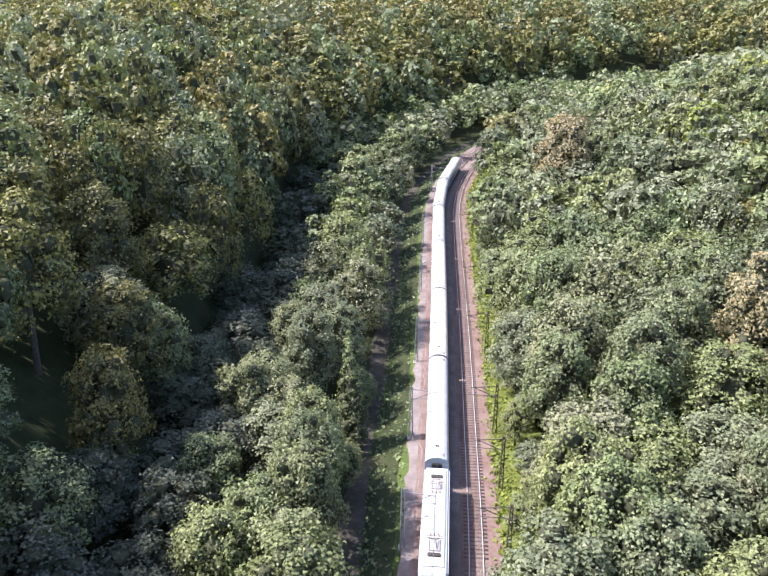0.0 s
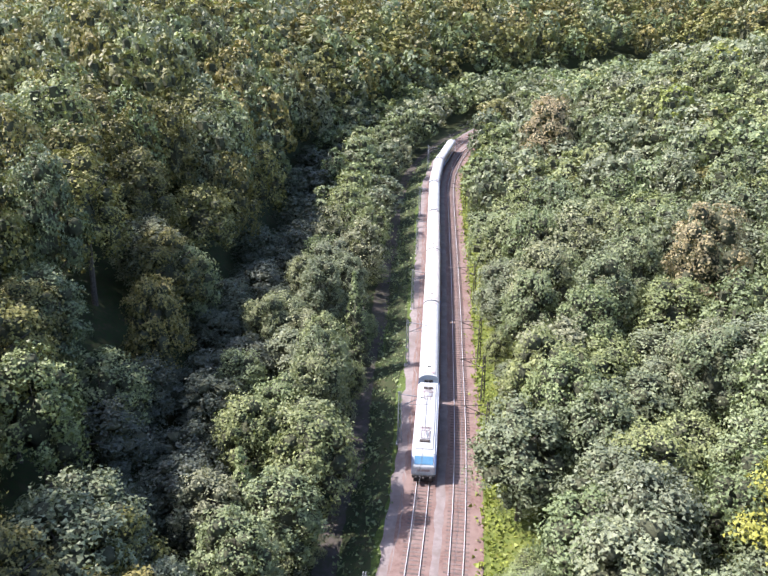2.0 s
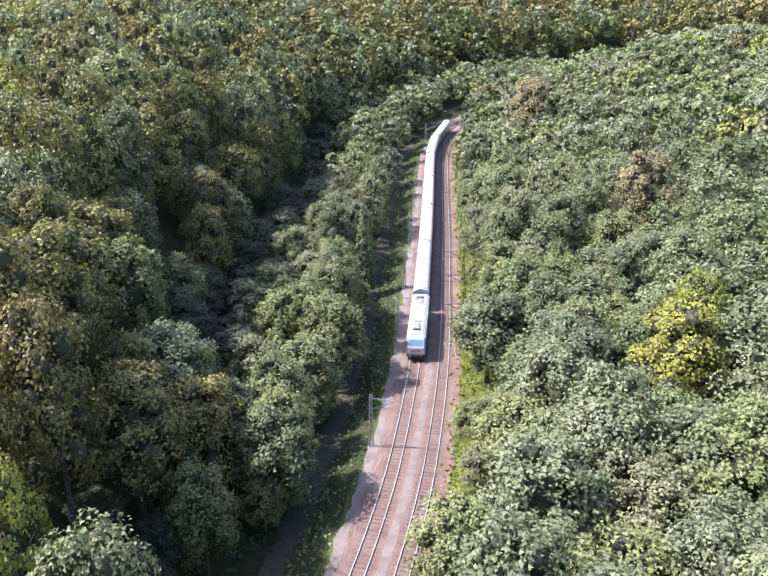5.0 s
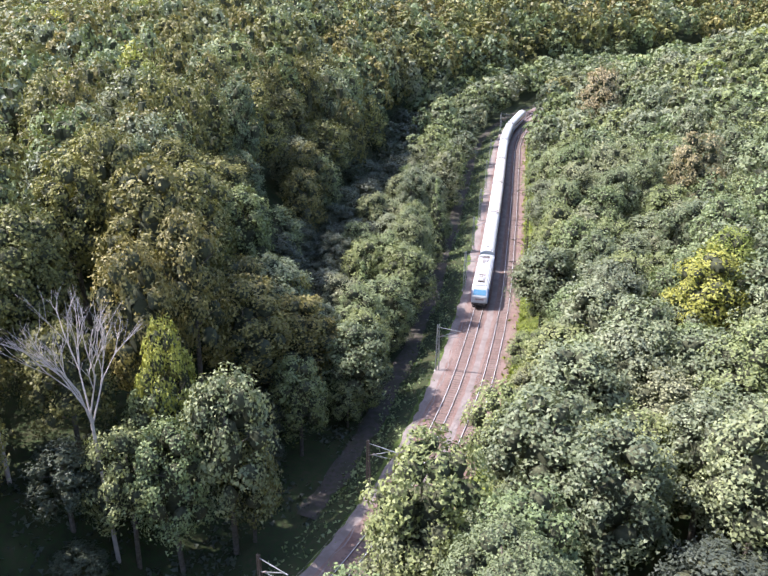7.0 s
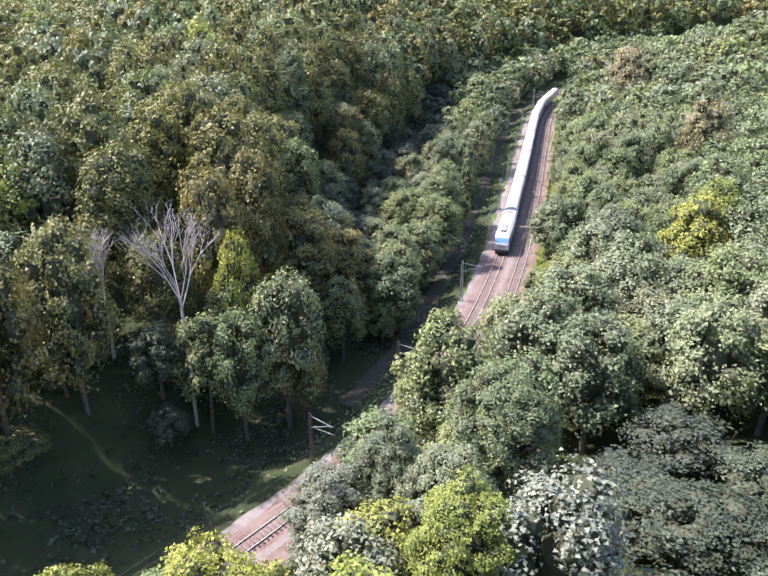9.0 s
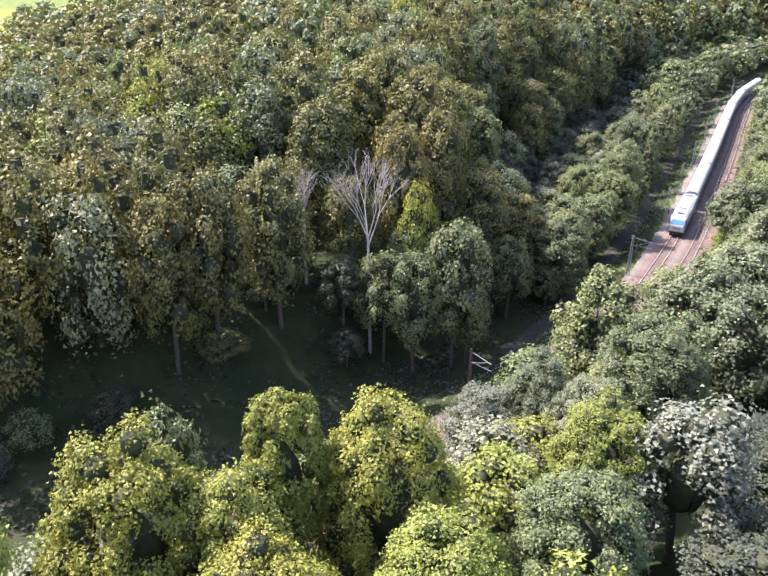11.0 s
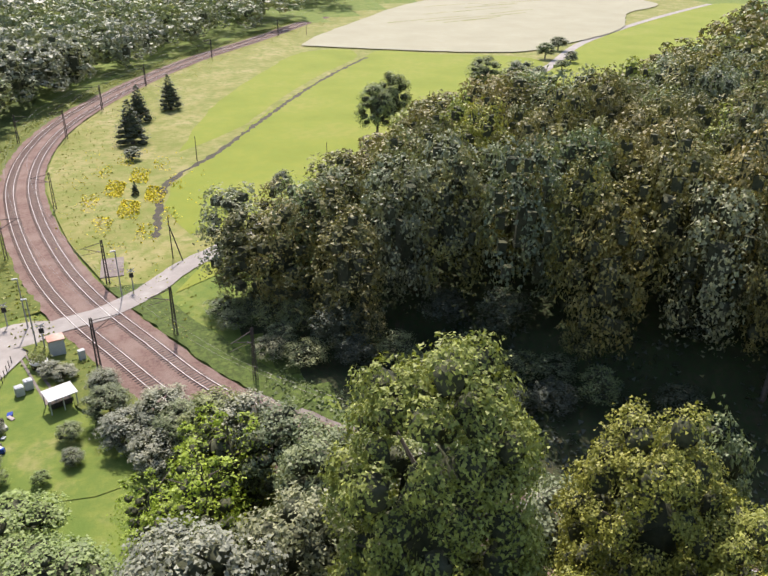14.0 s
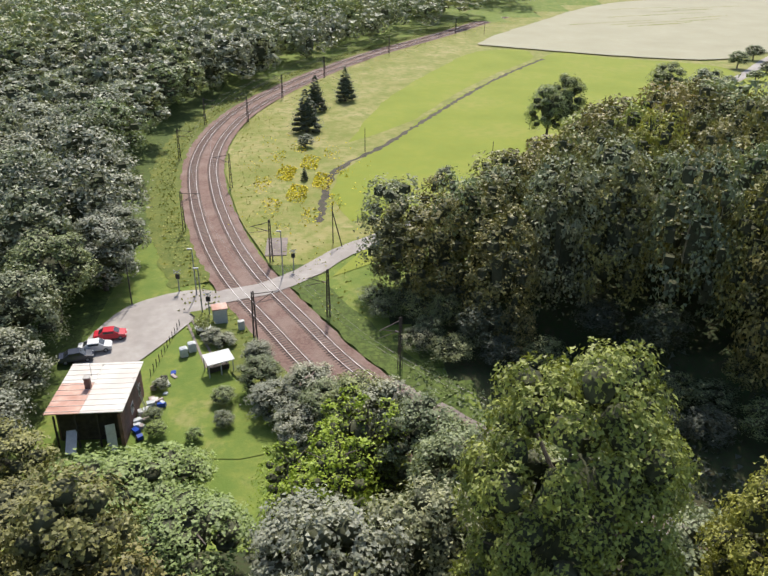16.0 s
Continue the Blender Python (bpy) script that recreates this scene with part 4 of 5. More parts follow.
# ---- rails and sleepers ----
for name, line, pair, label in (("track", TRACK, RAILS[:2], "railway track with steel rails on dark sleepers, used by the train"), ("track", TRACK_B, RAILS[2:], "second railway track with polished steel rails on dark sleepers")):
    tr = empty(name, Matrix.Identity(4), label, "railway track", "railway tracks")
    for nm, me in pair:
        share("rail", me, tr, Matrix.Identity(4))
    tr["line"] = 0 if line is TRACK else 1

# ---- train ----
def along(s, line=None):
    """Place and heading at a run of s metres along the train's track."""
    L = TRACK if line is None else line
    return np.array([np.interp(s, TS, L[:, 0]), np.interp(s, TS, L[:, 1])])


def on_track(s0, s1):
    a, b = along(s0), along(s1)
    c = (a + b) / 2
    v = b - a
    return pose(c[0], c[1], float(base_z(c[0])) + 0.17, 0, 0, math.degrees(math.atan2(-v[0], v[1])))


def sweep_profile(pts, length, bevel=0.0):
    """A closed section (x, z) drawn out along y."""
    bm = bmesh.new()
    a = [bm.verts.new((x, -length / 2, z)) for x, z in pts]
    b = [bm.verts.new((x, length / 2, z)) for x, z in pts]
    n = len(pts)
    bm.faces.new(a)
    bm.faces.new(b[::-1])
    for i in range(n):
        bm.faces.new((a[i], b[i], b[(i + 1) % n], a[(i + 1) % n]))
    bmesh.ops.recalc_face_normals(bm, faces=bm.faces[:])
    return bm


def mesh_of(bm, mat):
    me = bpy.data.meshes.new("piece")
    bm.to_mesh(me)
    bm.free()
    me.materials.append(mat)
    return me


def bogie_mesh():
    bm = bmesh.new()
    for sx in (-1, 1):
        add_box(bm, (sx * 1.0 - 0.12, -1.7, 0.35), (sx * 1.0 + 0.12, 1.7, 0.75), bevel=0.04)
        for y in (-1.25, 1.25):
            add_tube(bm, (sx * 0.72, y, 0.46), (sx * 0.86, y, 0.46), 0.46, 0.46, 18)
    for y in (-1.25, 0, 1.25):
        add_box(bm, (-1.0, y - 0.1, 0.38), (1.0, y + 0.1, 0.6))
    return mesh_of(bm, BLACK)


BOGIE = bogie_mesh()
PANE = mesh_of(box((-0.02, -0.75, -0.42), (0.02, 0.75, 0.42), 0.015), DARKGLASS)
DOOR = mesh_of(box((-0.025, -0.45, -1.05), (0.025, 0.45, 1.05), 0.015), BLUE)
CREAM = surface("cream_roof_paint", [(0.3, (0.56, 0.52, 0.46)), (0.7, (0.68, 0.64, 0.57))], 0.6, 0.55, second=(0.35, (0.5, 0.46, 0.41), 0.6))


def coach(s0, s1, roof_mat, label):
    length = s1 - s0
    ob = empty("railway_coach", on_track(s0 + 3.5, s1 - 3.5), label, "railway coach", "coaches of the train")
    part("body", sweep_profile([(-1.36, 0.95), (-1.42, 1.2), (-1.43, 3.2), (1.43, 3.2), (1.42, 1.2), (1.36, 0.95)], length - 0.5), WHITE, ob)
    arc = [(1.43 * math.cos(a), 3.2 + 0.85 * math.sin(a)) for a in np.linspace(0, math.pi, 11)]
    part("roof", sweep_profile(arc, length - 0.46), roof_mat, ob, "smooth curved pale roof", smooth=False)
    part("stripe", sweep_profile([(-1.437, 1.25), (-1.437, 1.65), (1.437, 1.65), (1.437, 1.25)], length - 0.6), BLUE, ob, "blue painted stripe")
    for y in (-length / 2 + 0.1, length / 2 - 0.1):
        part("gangway", box((-0.62, y - 0.16, 1.0), (0.62, y + 0.16, 3.25), 0.06), BLACK, ob)
    for y in (-length / 2 + 3.8, length / 2 - 3.8):
        share("bogie", BOGIE, ob, pose(0, y, 0))
    part("underframe", box((-1.1, -5.5, 0.45), (1.1, 5.5, 0.98), 0.08), BLACK, ob)
    for sx in (-1, 1):
        for i in range(10):
            share("window", PANE, ob, pose(sx * 1.44, -length / 2 + 4.0 + i * (length - 8) / 9, 2.4))
        for y in (-length / 2 + 1.6, length / 2 - 1.6):
            share("door", DOOR, ob, pose(sx * 1.43, y, 2.1))
    for y in (-length * 0.46, length * 0.46):
        part("roof_panel", box((-0.8, y - 0.35, 3.98), (0.8, y + 0.35, 4.02), 0.02), EQUIP, ob)
    part("vent", box((-0.25, length * 0.40 - 0.12, 4.0), (0.25, length * 0.40 + 0.12, 4.12), 0.03), BLACK, ob)
    return ob


def locomotive(s0, s1):
    length = s1 - s0
    ob = empty("locomotive", on_track(s0 + 4, s1 - 4), "blue and white electric locomotive with pantographs on its pale roof", "locomotive")
    h = length / 2 - 0.5
    # side profile: cab ends slope back to the roof
    prof = [(-h, 1.0), (-h, 2.3), (-h + 0.75, 3.75), (-h + 1.15, 3.85), (h - 1.15, 3.85), (h - 0.75, 3.75), (h, 2.3), (h, 1.0)]
    bm = bmesh.new()
    L = [bm.verts.new((-1.47, y, z)) for y, z in prof]
    R = [bm.verts.new((1.47, y, z)) for y, z in prof]
    bm.faces.new(L)
    bm.faces.new(R[::-1])
    for i in range(len(prof)):
        j = (i + 1) % len(prof)
        bm.faces.new((L[i], R[i], R[j], L[j]))
    bmesh.ops.recalc_face_normals(bm, faces=bm.faces[:])
    bmesh.ops.bevel(bm, geom=[e for e in bm.edges if abs(e.verts[0].co.y - e.verts[1].co.y) < 0.01 and abs(e.verts[0].co.z - e.verts[1].co.z) > 0.5 or (abs(e.verts[0].co.x) > 1.4 and e.verts[0].co.x == e.verts[1].co.x and min(e.verts[0].co.z, e.verts[1].co.z) > 2)], offset=0.22, segments=3, affect='EDGES', clamp_overlap=True)
    part("body", bm, WHITE, ob)
    part("roof", sweep_profile([(-1.25, 3.8), (-1.0, 3.98), (-0.5, 4.04), (0.5, 4.04), (1.0, 3.98), (1.25, 3.8)], length - 3.6), ROOFPALE, ob)
    for sx in (-1, 1):
        for y0, y1 in ((h - 3.4, h - 0.12), (-h + 0.12, -h + 3.4)):
            part("side_panel", box((sx * 1.475 - 0.012, y0, 1.15), (sx * 1.475 + 0.012, y1, 3.4), 0.01), BLUE if sx < 0 else NAVY, ob, "blue cab side")
        part("lower_band", box((sx * 1.48 - 0.012, -h + 3.4, 1.0), (sx * 1.48 + 0.012, h - 3.4, 1.5), 0.01), NAVY, ob, "dark blue lower band")
        part("cab_window", box((sx * 1.49 - 0.012, h - 1.9, 2.5), (sx * 1.49 + 0.012, h - 1.2, 3.2), 0.01), DARKGLASS, ob)
    tilt = math.degrees(math.atan2(0.75, 1.45))
    for sg in (1, -1):
        turn = pose(0, 0, 0, 0, 0, 0 if sg > 0 else 180)
        part("windscreen", box((-1.12, -0.02, -0.55), (1.12, 0.025, 0.42), 0.015, m=turn @ pose(0, h - 0.36, 3.05, tilt, 0, 0)), surface_blue_glass, ob, "bluish sloping windscreen")
        part("nose_panel", box((-1.15, h + 0.0, 1.35), (1.15, h + 0.03, 2.22), 0.012, m=turn), WHITE, ob, "white nose panel")
        part("nose_grille", box((-0.75, h + 0.03, 1.62), (0.75, h + 0.05, 1.95), 0.01, m=turn), EQUIP, ob)
        part("bumper_beam", box((-1.4, h - 0.1, 0.75), (1.4, h + 0.2, 1.12), 0.05, m=turn), BLACK, ob)
        for sx in (-1, 1):
            part("buffer", add_tube(bmesh.new(), turn @ Vector((sx * 0.875, h + 0.1, 0.9)), turn @ Vector((sx * 0.875, h + 0.6, 0.9)), 0.17, 0.24, 14), BLACK, ob)
            part("headlight", add_tube(bmesh.new(), turn @ Vector((sx * 0.95, h, 1.5)), turn @ Vector((sx * 0.95, h + 0.06, 1.5)), 0.13, 0.12, 12), LAMPLENS, ob)
        part("plough", box((-1.2, h - 0.15, 0.12), (1.2, h + 0.02, 0.6), 0.04, m=turn), BLACK, ob)
        part("coupling", box((-0.12, h + 0.1, 0.72), (0.12, h + 0.55, 1.0), 0.03, m=turn), BLACK, ob)
        # dark box and folded pantograph towards each end of the roof
        part("roof_box", box((-0.65, h - 3.0, 4.02), (0.65, h - 2.5, 4.2), 0.04, m=turn), TIMBER, ob, "dark roof box")
        bm = bmesh.new()
        for a, b in (((-0.55, h - 5.0, 4.15), (0.55, h - 5.0, 4.15)), ((-0.5, h - 3.3, 4.15), (0.5, h - 3.3, 4.15)), ((0, h - 5.0, 4.2), (0, h - 3.4, 4.45)), ((0, h - 3.4, 4.45), (0, h - 4.8, 4.65)), ((-0.85, h - 4.8, 4.68), (0.85, h - 4.8, 4.68)), ((-0.85, h - 4.5, 4.68), (0.85, h - 4.5, 4.68)), ((-0.55, h - 5, 4.1), (-0.5, h - 3.3, 4.15)), ((0.55, h - 5, 4.1), (0.5, h - 3.3, 4.15))):
            add_bar(bm, turn @ Vector(a), turn @ Vector(b), 0.07)
        part("pantograph", bm, EQUIP, ob, "folded reddish pantograph")
        for sx in (-0.4, 0.0, 0.4):
            part("insulator", add_tube(bmesh.new(), turn @ Vector((sx, h - 5.6, 4.02)), turn @ Vector((sx, h - 5.6, 4.35)), 0.09, 0.06, 8), EQUIP, ob)
        share("bogie", BOGIE, ob, pose(0, sg * (h - 3.6), 0))
    part("roof_conductor", add_bar(bmesh.new(), (0.3, -h + 5.6, 4.3), (0.3, h - 5.6, 4.3), 0.05), EQUIP, ob)
    part("underframe", box((-1.2, -3.2, 0.4), (1.2, 3.2, 1.02), 0.08), BLACK, ob)
    return ob


surface_blue_glass = surface("blue_tinted_glass", [(0.3, (0.10, 0.26, 0.40)), (0.7, (0.16, 0.36, 0.52))], 1.0, 0.1, spec=0.7)
K_NOSE = int(np.argmin(np.hypot(TRACK[:, 0] - 4.6, TRACK[:, 1] - 54.9)))
s_nose = TS[K_NOSE]
locomotive(s_nose - 19.0, s_nose)
for i in range(6):
    e = s_nose - 19.2 - i * 26.1
    coach(e - 26.0, e, CREAM if i in (1, 2) else ROOFPALE, "white passenger coach with cream roof" if i in (1, 2) else "white passenger coach with pale grey roof and blue stripe")


# ---- overhead line ----
def mast(x, y, toward, height=7.6, reach=3.4, dark=False, label="", arm=None):
    """A lattice mast with a bracket arm over the track; toward: unit vector to the track."""
    z = float(base_z(x)) - 0.5
    ang = math.degrees(math.atan2(toward[1], toward[0]))
    ob = empty("catenary_mast", pose(x, y, z, 0, 0, ang), label or ("slim dark lattice mast of the overhead line" if dark else "pale grey lattice mast with bracket arm over the track"), "mast", "masts of the overhead line")
    m = MASTDARK if dark else MASTGREY
    bm = bmesh.new()
    w0, w1, H = 0.26, 0.12, height + 0.5
    cs = [(-1, -1), (1, -1), (1, 1), (-1, 1)]
    for a, b in cs:
        add_bar(bm, (a * w0, b * w0 * 0.7, 0), (a * w1, b * w1 * 0.7, H), 0.085)
    part("post", bm, m, ob)
    bm = bmesh.new()
    n = 11
    for i in range(n):
        f0, f1 = i / n, (i + 1) / n
        for sgn in (-1, 1):
            s = 1 if i % 2 else -1
            wa, wb = w0 + (w1 - w0) * f0, w0 + (w1 - w0) * f1
            add_bar(bm, (-s * wa, sgn * wa * 0.7, H * f0), (s * wb, sgn * wb * 0.7, H * f1), 0.045)
    part("lattice", bm, m, ob)
    bm = bmesh.new()
    for a, b, w in (((0, 0, H - 0.4), (reach, 0, H - 0.75), 0.075), ((0, 0, H - 2.1), (reach * 0.86, 0, H - 0.75), 0.07), ((0.2, 0, H - 1.9), (reach + 0.2, 0, H - 1.75), 0.05)):
        add_bar(bm, a, b, w)
    part("bracket", bm, arm or m, ob)
    part("insulator", add_tube(bmesh.new(), (0.35, 0, H - 1.95), (0.8, 0, H - 1.65), 0.08, 0.08, 8), EQUIP, ob)
    part("footing", box((-0.45, -0.45, -0.3), (0.45, 0.45, 0.35), 0.04), CONCRETE, ob)
    return ob


def beside(px, py, off):
    """Foot of a mast at the given offset from the train's track, near a place."""
    k = int(np.argmin(((TRACK - (px, py)) ** 2).sum(1)))
    return TRACK[k] + WEST[k] * off, -WEST[k] * (1 if off > 0 else -1)


for px, py in ((2.7, 64.7), (4.2, 84.4), (4.4, 106), (7.4, 134), (10.3, 160), (14, 205), (-1.2, 33.2)):
    p, w = beside(px, py, 3.5)
    mast(p[0], p[1], w)
# shade on the post and sun on the arm are put into their colours
for px, py in ((-9.0, 3.5), (-15.5, -16.0)):
    p, w = beside(px, py, 3.5)
    mast(p[0], p[1], w, dark=True, label="lattice mast, post coloured dark for shade, bracket arm pale as in sun", arm=MASTGREY)
for px, py in ((12.5, 62.3), (13.6, 73.2), (14.4, 86), (16.0, 108), (17.5, 129.5), (20.5, 165)):
    p, w = beside(px, py, -7.7)
    mast(p[0], p[1], w, dark=True)
for px, py, off in ((-89.3, -98.4, 3.6), (-110.4, -107, 3.4), (-150, -117, 3.4), (-207, -117, 3.4), (-240, -110, 3.4), (-275, -95, 3.4), (-76.6, -86.3, 4.6), (-330, -68, 3.4), (-390, -28, 3.4), (-84.2, -107.1, -8.2), (-126, -122.5, -8.0), (-172, -131, -8.0), (-206, -128, -8.0)):
    p, w = beside(px, py, off)
    mast(p[0], p[1], w, dark=True)


def overhead(name, line, height, sag, r, label):
    """A wire over a track, hung every 45 m."""
    cu = bpy.data.curves.new(name, 'CURVE')
    cu.dimensions = '3D'
    cu.bevel_depth, cu.bevel_resolution = r, 0
    sp = cu.splines.new('POLY')
    pts = []
    for k in range(20, len(line) - 60, 3):
        s = (TS[k] % 45.0) / 45.0
        pts.append((*line[k], float(base_z(line[k, 0])) + height - sag * 4 * s * (1 - s)))
    sp.points.add(len(pts) - 1)
    for q, p in zip(sp.points, pts):
        q.co = (*p, 1)
    cu.materials.append(COPPER)
    tmp = bpy.data.objects.new("tmp", cu)
    me = bpy.data.meshes.new_from_object(tmp)
    bpy.data.objects.remove(tmp)
    ob = new(name, me)
    return tagged(ob, label, "wire", "wires over the tracks")


for line in (TRACK, TRACK_B):
    overhead("contact_wire", line, 5.5, 0.03, 0.014, "thin copper contact wire over the track")
    overhead("messenger_wire", line, 6.8, 0.75, 0.014, "sagging messenger wire over the track")


# ---- bare trees ----
def bare_tree(x, y, top, seed, spread, label):
    rr = random.Random(seed)
    z = float(ground_z([(x, y)])[0][0])
    H = top - z
    ob = empty("dead_tree", pose(x, y, z, 0, 0, seed * 40), label, "tree", "bare trees")
    bm = bmesh.new()
    fork = H * 0.6
    add_tube(bm, (0, 0, -0.8), (0.1, 0.1, fork), 0.24, 0.15, 8)
    part("trunk", bm, DEADWOOD, ob, "bleached bare trunk")

    def grow(bm, p, d, length, r, depth):
        q = p + d * length
        add_tube(bm, p, q, r, r * 0.6, 6 if depth < 2 else 4)
        if depth >= 4:
            return
        n = 3 if depth < 3 else 2
        for i in range(n):
            dd = (d + Vector((rr.uniform(-1, 1), rr.uniform(-1, 1), rr.uniform(-0.15, 0.5))) * (0.42 + 0.06 * depth)).normalized()
            grow(bm, p + d * length * rr.uniform(0.6, 1.0), dd, length * rr.uniform(0.6, 0.82), r * 0.6, depth + 1)

    for i in range(5):
        a = i * 2 * math.pi / 5 + rr.uniform(-.3, .3)
        bm = bmesh.new()
        lean = spread * rr.uniform(0.5, 1.2)
        grow(bm, Vector((0.1, 0.1, fork - 1.2 * (i % 2))), Vector((math.cos(a) * lean, math.sin(a) * lean, 1)).normalized(), H * 0.165, 0.10, 0)
        part("limb", bm, DEADWOOD, ob)
    return ob


bare_tree(-32.6, -11.4, 30.5, 5, 0.4, "bleached leafless dead tree with forked limbs")
bare_tree(-42.6, -11.4, 27.0, 9, 0.22, "slender pale half-dead tree with bare forked stem")


# ---- house, cars, garden at the crossing ----
def house():
    ob = empty("house", pose(-66.6, -123.1, 2.95), "old brick house with pale, partly rusted tin roof", "house")
    X0, X1, Y0, Y1, H = -5.0, 3.4, -3.6, 3.75, 4.2
    t = 0.35
    for nm, lo, hi in (("wall", (X0, Y1 - t, 0), (X1 + 1.6, Y1, H)), ("wall", (X0, Y0, 0), (X1, Y0 + t, H)), ("wall", (X0, Y0 + t, 0), (X0 + t, Y1 - t, H)), ("wall", (X1 - t, Y0 + t, 0), (X1, Y1 - t, H))):
        part(nm, box(lo, hi, 0.01), BRICK, ob)
    slab = pose(0, 0, 0, 0, -2.0, 0)
    part("roof", box((-5.4, -0.4, 4.45), (5.4, 4.1, 4.57), 0.02, m=slab), TINROOF, ob, "pale tin roof sheets")
    part("roof", box((-0.9, -4.1, 4.45), (5.4, -0.42, 4.56), 0.02, m=slab), RUSTROOF, ob, "rusted tin roof sheets")
    part("roof", box((-5.4, -4.1, 4.45), (-0.92, -0.42, 4.565), 0.02, m=slab), TINROOF, ob, "pale tin roof sheets")
    for x in np.arange(-4.9, 5.2, 1.1):
        part("roof_seam", box((x - 0.02, -4.1, 4.57), (x + 0.02, 4.1, 4.60), 0.0, m=slab), TINROOF, ob)
    ch = part("chimney", box((-0.25, -1.1, 4.4), (0.35, -0.5, 5.9), 0.03), BRICK, ob)
    part("cap", box((-0.32, -1.17, 5.9), (0.42, -0.43, 6.0), 0.02), CONCRETE, ch)
    part("aerial", add_bar(add_bar(bmesh.new(), (-2.2, -1.0, 4.4), (-2.2, -1.0, 6.3), 0.04), (-2.6, -1.0, 6.1), (-1.8, -1.0, 6.2), 0.03), MASTGREY, ob)
    for y in (-3.3, -1.1, 1.2, 3.4):
        part("porch_post", box((4.75, y - 0.09, 0), (4.95, y + 0.09, 4.2), 0.01), TIMBER, ob)
    part("porch_wall", box((X1 + 0.05, Y0 + 0.2, 0), (X1 + 0.12, Y1 - 0.5, 3.9), 0.01), TIMBER, ob, "dark timber back wall of the open porch")
    part("ramp", box((-1.4, -0.55, -0.05), (1.4, 0.55, 0.05), 0.01, m=pose(6.0, -1.5, 1.6, 0, 28, 8)), PALEBOARD, ob, "pale sheet propped as a ramp")
    part("board", box((-0.04, -0.5, 0), (0.04, 0.5, 3.0), 0.0, m=pose(5.6, 2.6, 0, 0, -14, 15)), PALEBOARD, ob)
    for x in (-3.2, 0.5):
        w = part("window", box((x - 0.55, Y1 - 0.05, 1.3), (x + 0.55, Y1 + 0.05, 2.6), 0.02), PALEBOARD, ob)
        part("pane", box((x - 0.45, Y1 + 0.03, 1.4), (x + 0.45, Y1 + 0.065, 2.5), 0.0), DARKGLASS, w)
    part("ladder", add_bar(add_bar(bmesh.new(), (-1.8, Y1 + 0.1, 4.6), (-1.8, Y1 + 0.9, 0), 0.06), (-1.4, Y1 + 0.1, 4.6), (-1.4, Y1 + 0.9, 0), 0.06), MASTGREY, ob)
    return ob


house()


def car(x, y, turn, paint, label):
    ob = empty("car", pose(x, y, 3.12, 0, 0, turn), label, "car", "parked cars")
    prof = [(-2.15, 0.35), (-2.2, 0.75), (-2.05, 0.95), (-1.5, 1.0), (-0.85, 1.42), (0.55, 1.45), (1.25, 1.0), (2.0, 0.85), (2.15, 0.6), (2.1, 0.35)]
    bm = bmesh.new()
    rows = [(-0.85, 0.94), (-0.8, 1.0), (0.8, 1.0), (0.85, 0.94)]
    vs = []
    for xx, f in rows:
        vs.append([bm.verts.new((xx * (0.86 if z > 1.2 else 1.0), yy * f, z)) for yy, z in prof])
    n = len(prof)
    for a, b in zip(vs, vs[1:]):
        for i in range(n):
            bm.faces.new((a[i], b[i], b[(i + 1) % n], a[(i + 1) % n]))
    bm.faces.new(vs[0])
    bm.faces.new(vs[-1][::-1])
    bmesh.ops.recalc_face_normals(bm, faces=bm.faces[:])
    part("body", bm, paint, ob)
    part("windscreen", box((-0.66, -0.38, -0.012), (0.66, 0.38, 0.012), 0.0, m=pose(0, 0.9, 1.235, -32.7, 0, 0)), DARKGLASS, ob)
    part("rear_window", box((-0.62, -0.34, -0.012), (0.62, 0.34, 0.012), 0.0, m=pose(0, -1.18, 1.22, 33, 0, 0)), DARKGLASS, ob)
    for sx in (-1, 1):
        part("side_window", box((sx * 0.79 - 0.03, -0.8, 1.03), (sx * 0.79 + 0.03, 0.55, 1.34), 0.02), DARKGLASS, ob)
        part("headlight", box((sx * 0.6 - 0.16, 2.02, 0.62), (sx * 0.6 + 0.16, 2.13, 0.76), 0.02), LAMPLENS, ob)
        for yy in (-1.3, 1.35):
            w = part("wheel", add_tube(bmesh.new(), (sx * 0.68, yy, 0.31), (sx * 0.87, yy, 0.31), 0.31, 0.31, 16), RUBBER, ob)
            part("rim", add_tube(bmesh.new(), (sx * 0.87, yy, 0.31), (sx * 0.885, yy, 0.31), 0.19, 0.17, 12), MASTGREY, w)
    return ob


car(-85.6, -126.6, 8, REDPAINT, "red parked car on the grass beside the yard")
car(-82.4, -127.8, 10, SILVER, "silver-white parked saloon car in front of the house")
car(-80.0, -129.6, 14, DARKPAINT, "dark parked car half hidden behind the house roof")


def hut():
    ob = empty("hut", pose(-89.5, -112.2, 3.05, 0, 0, 14), "small grey plastered hut with flat reddish roof by the track", "hut")
    part("wall", box((-0.85, -0.95, 0), (0.85, 0.95, 2.3), 0.03), PLASTER, ob)
    part("roof", box((-1.0, -1.1, 2.3), (1.0, 1.1, 2.45), 0.03), RUSTROOF, ob)
    part("door", box((-0.35, 0.94, 0.05), (0.35, 0.98, 1.95), 0.01), MASTGREY, ob)


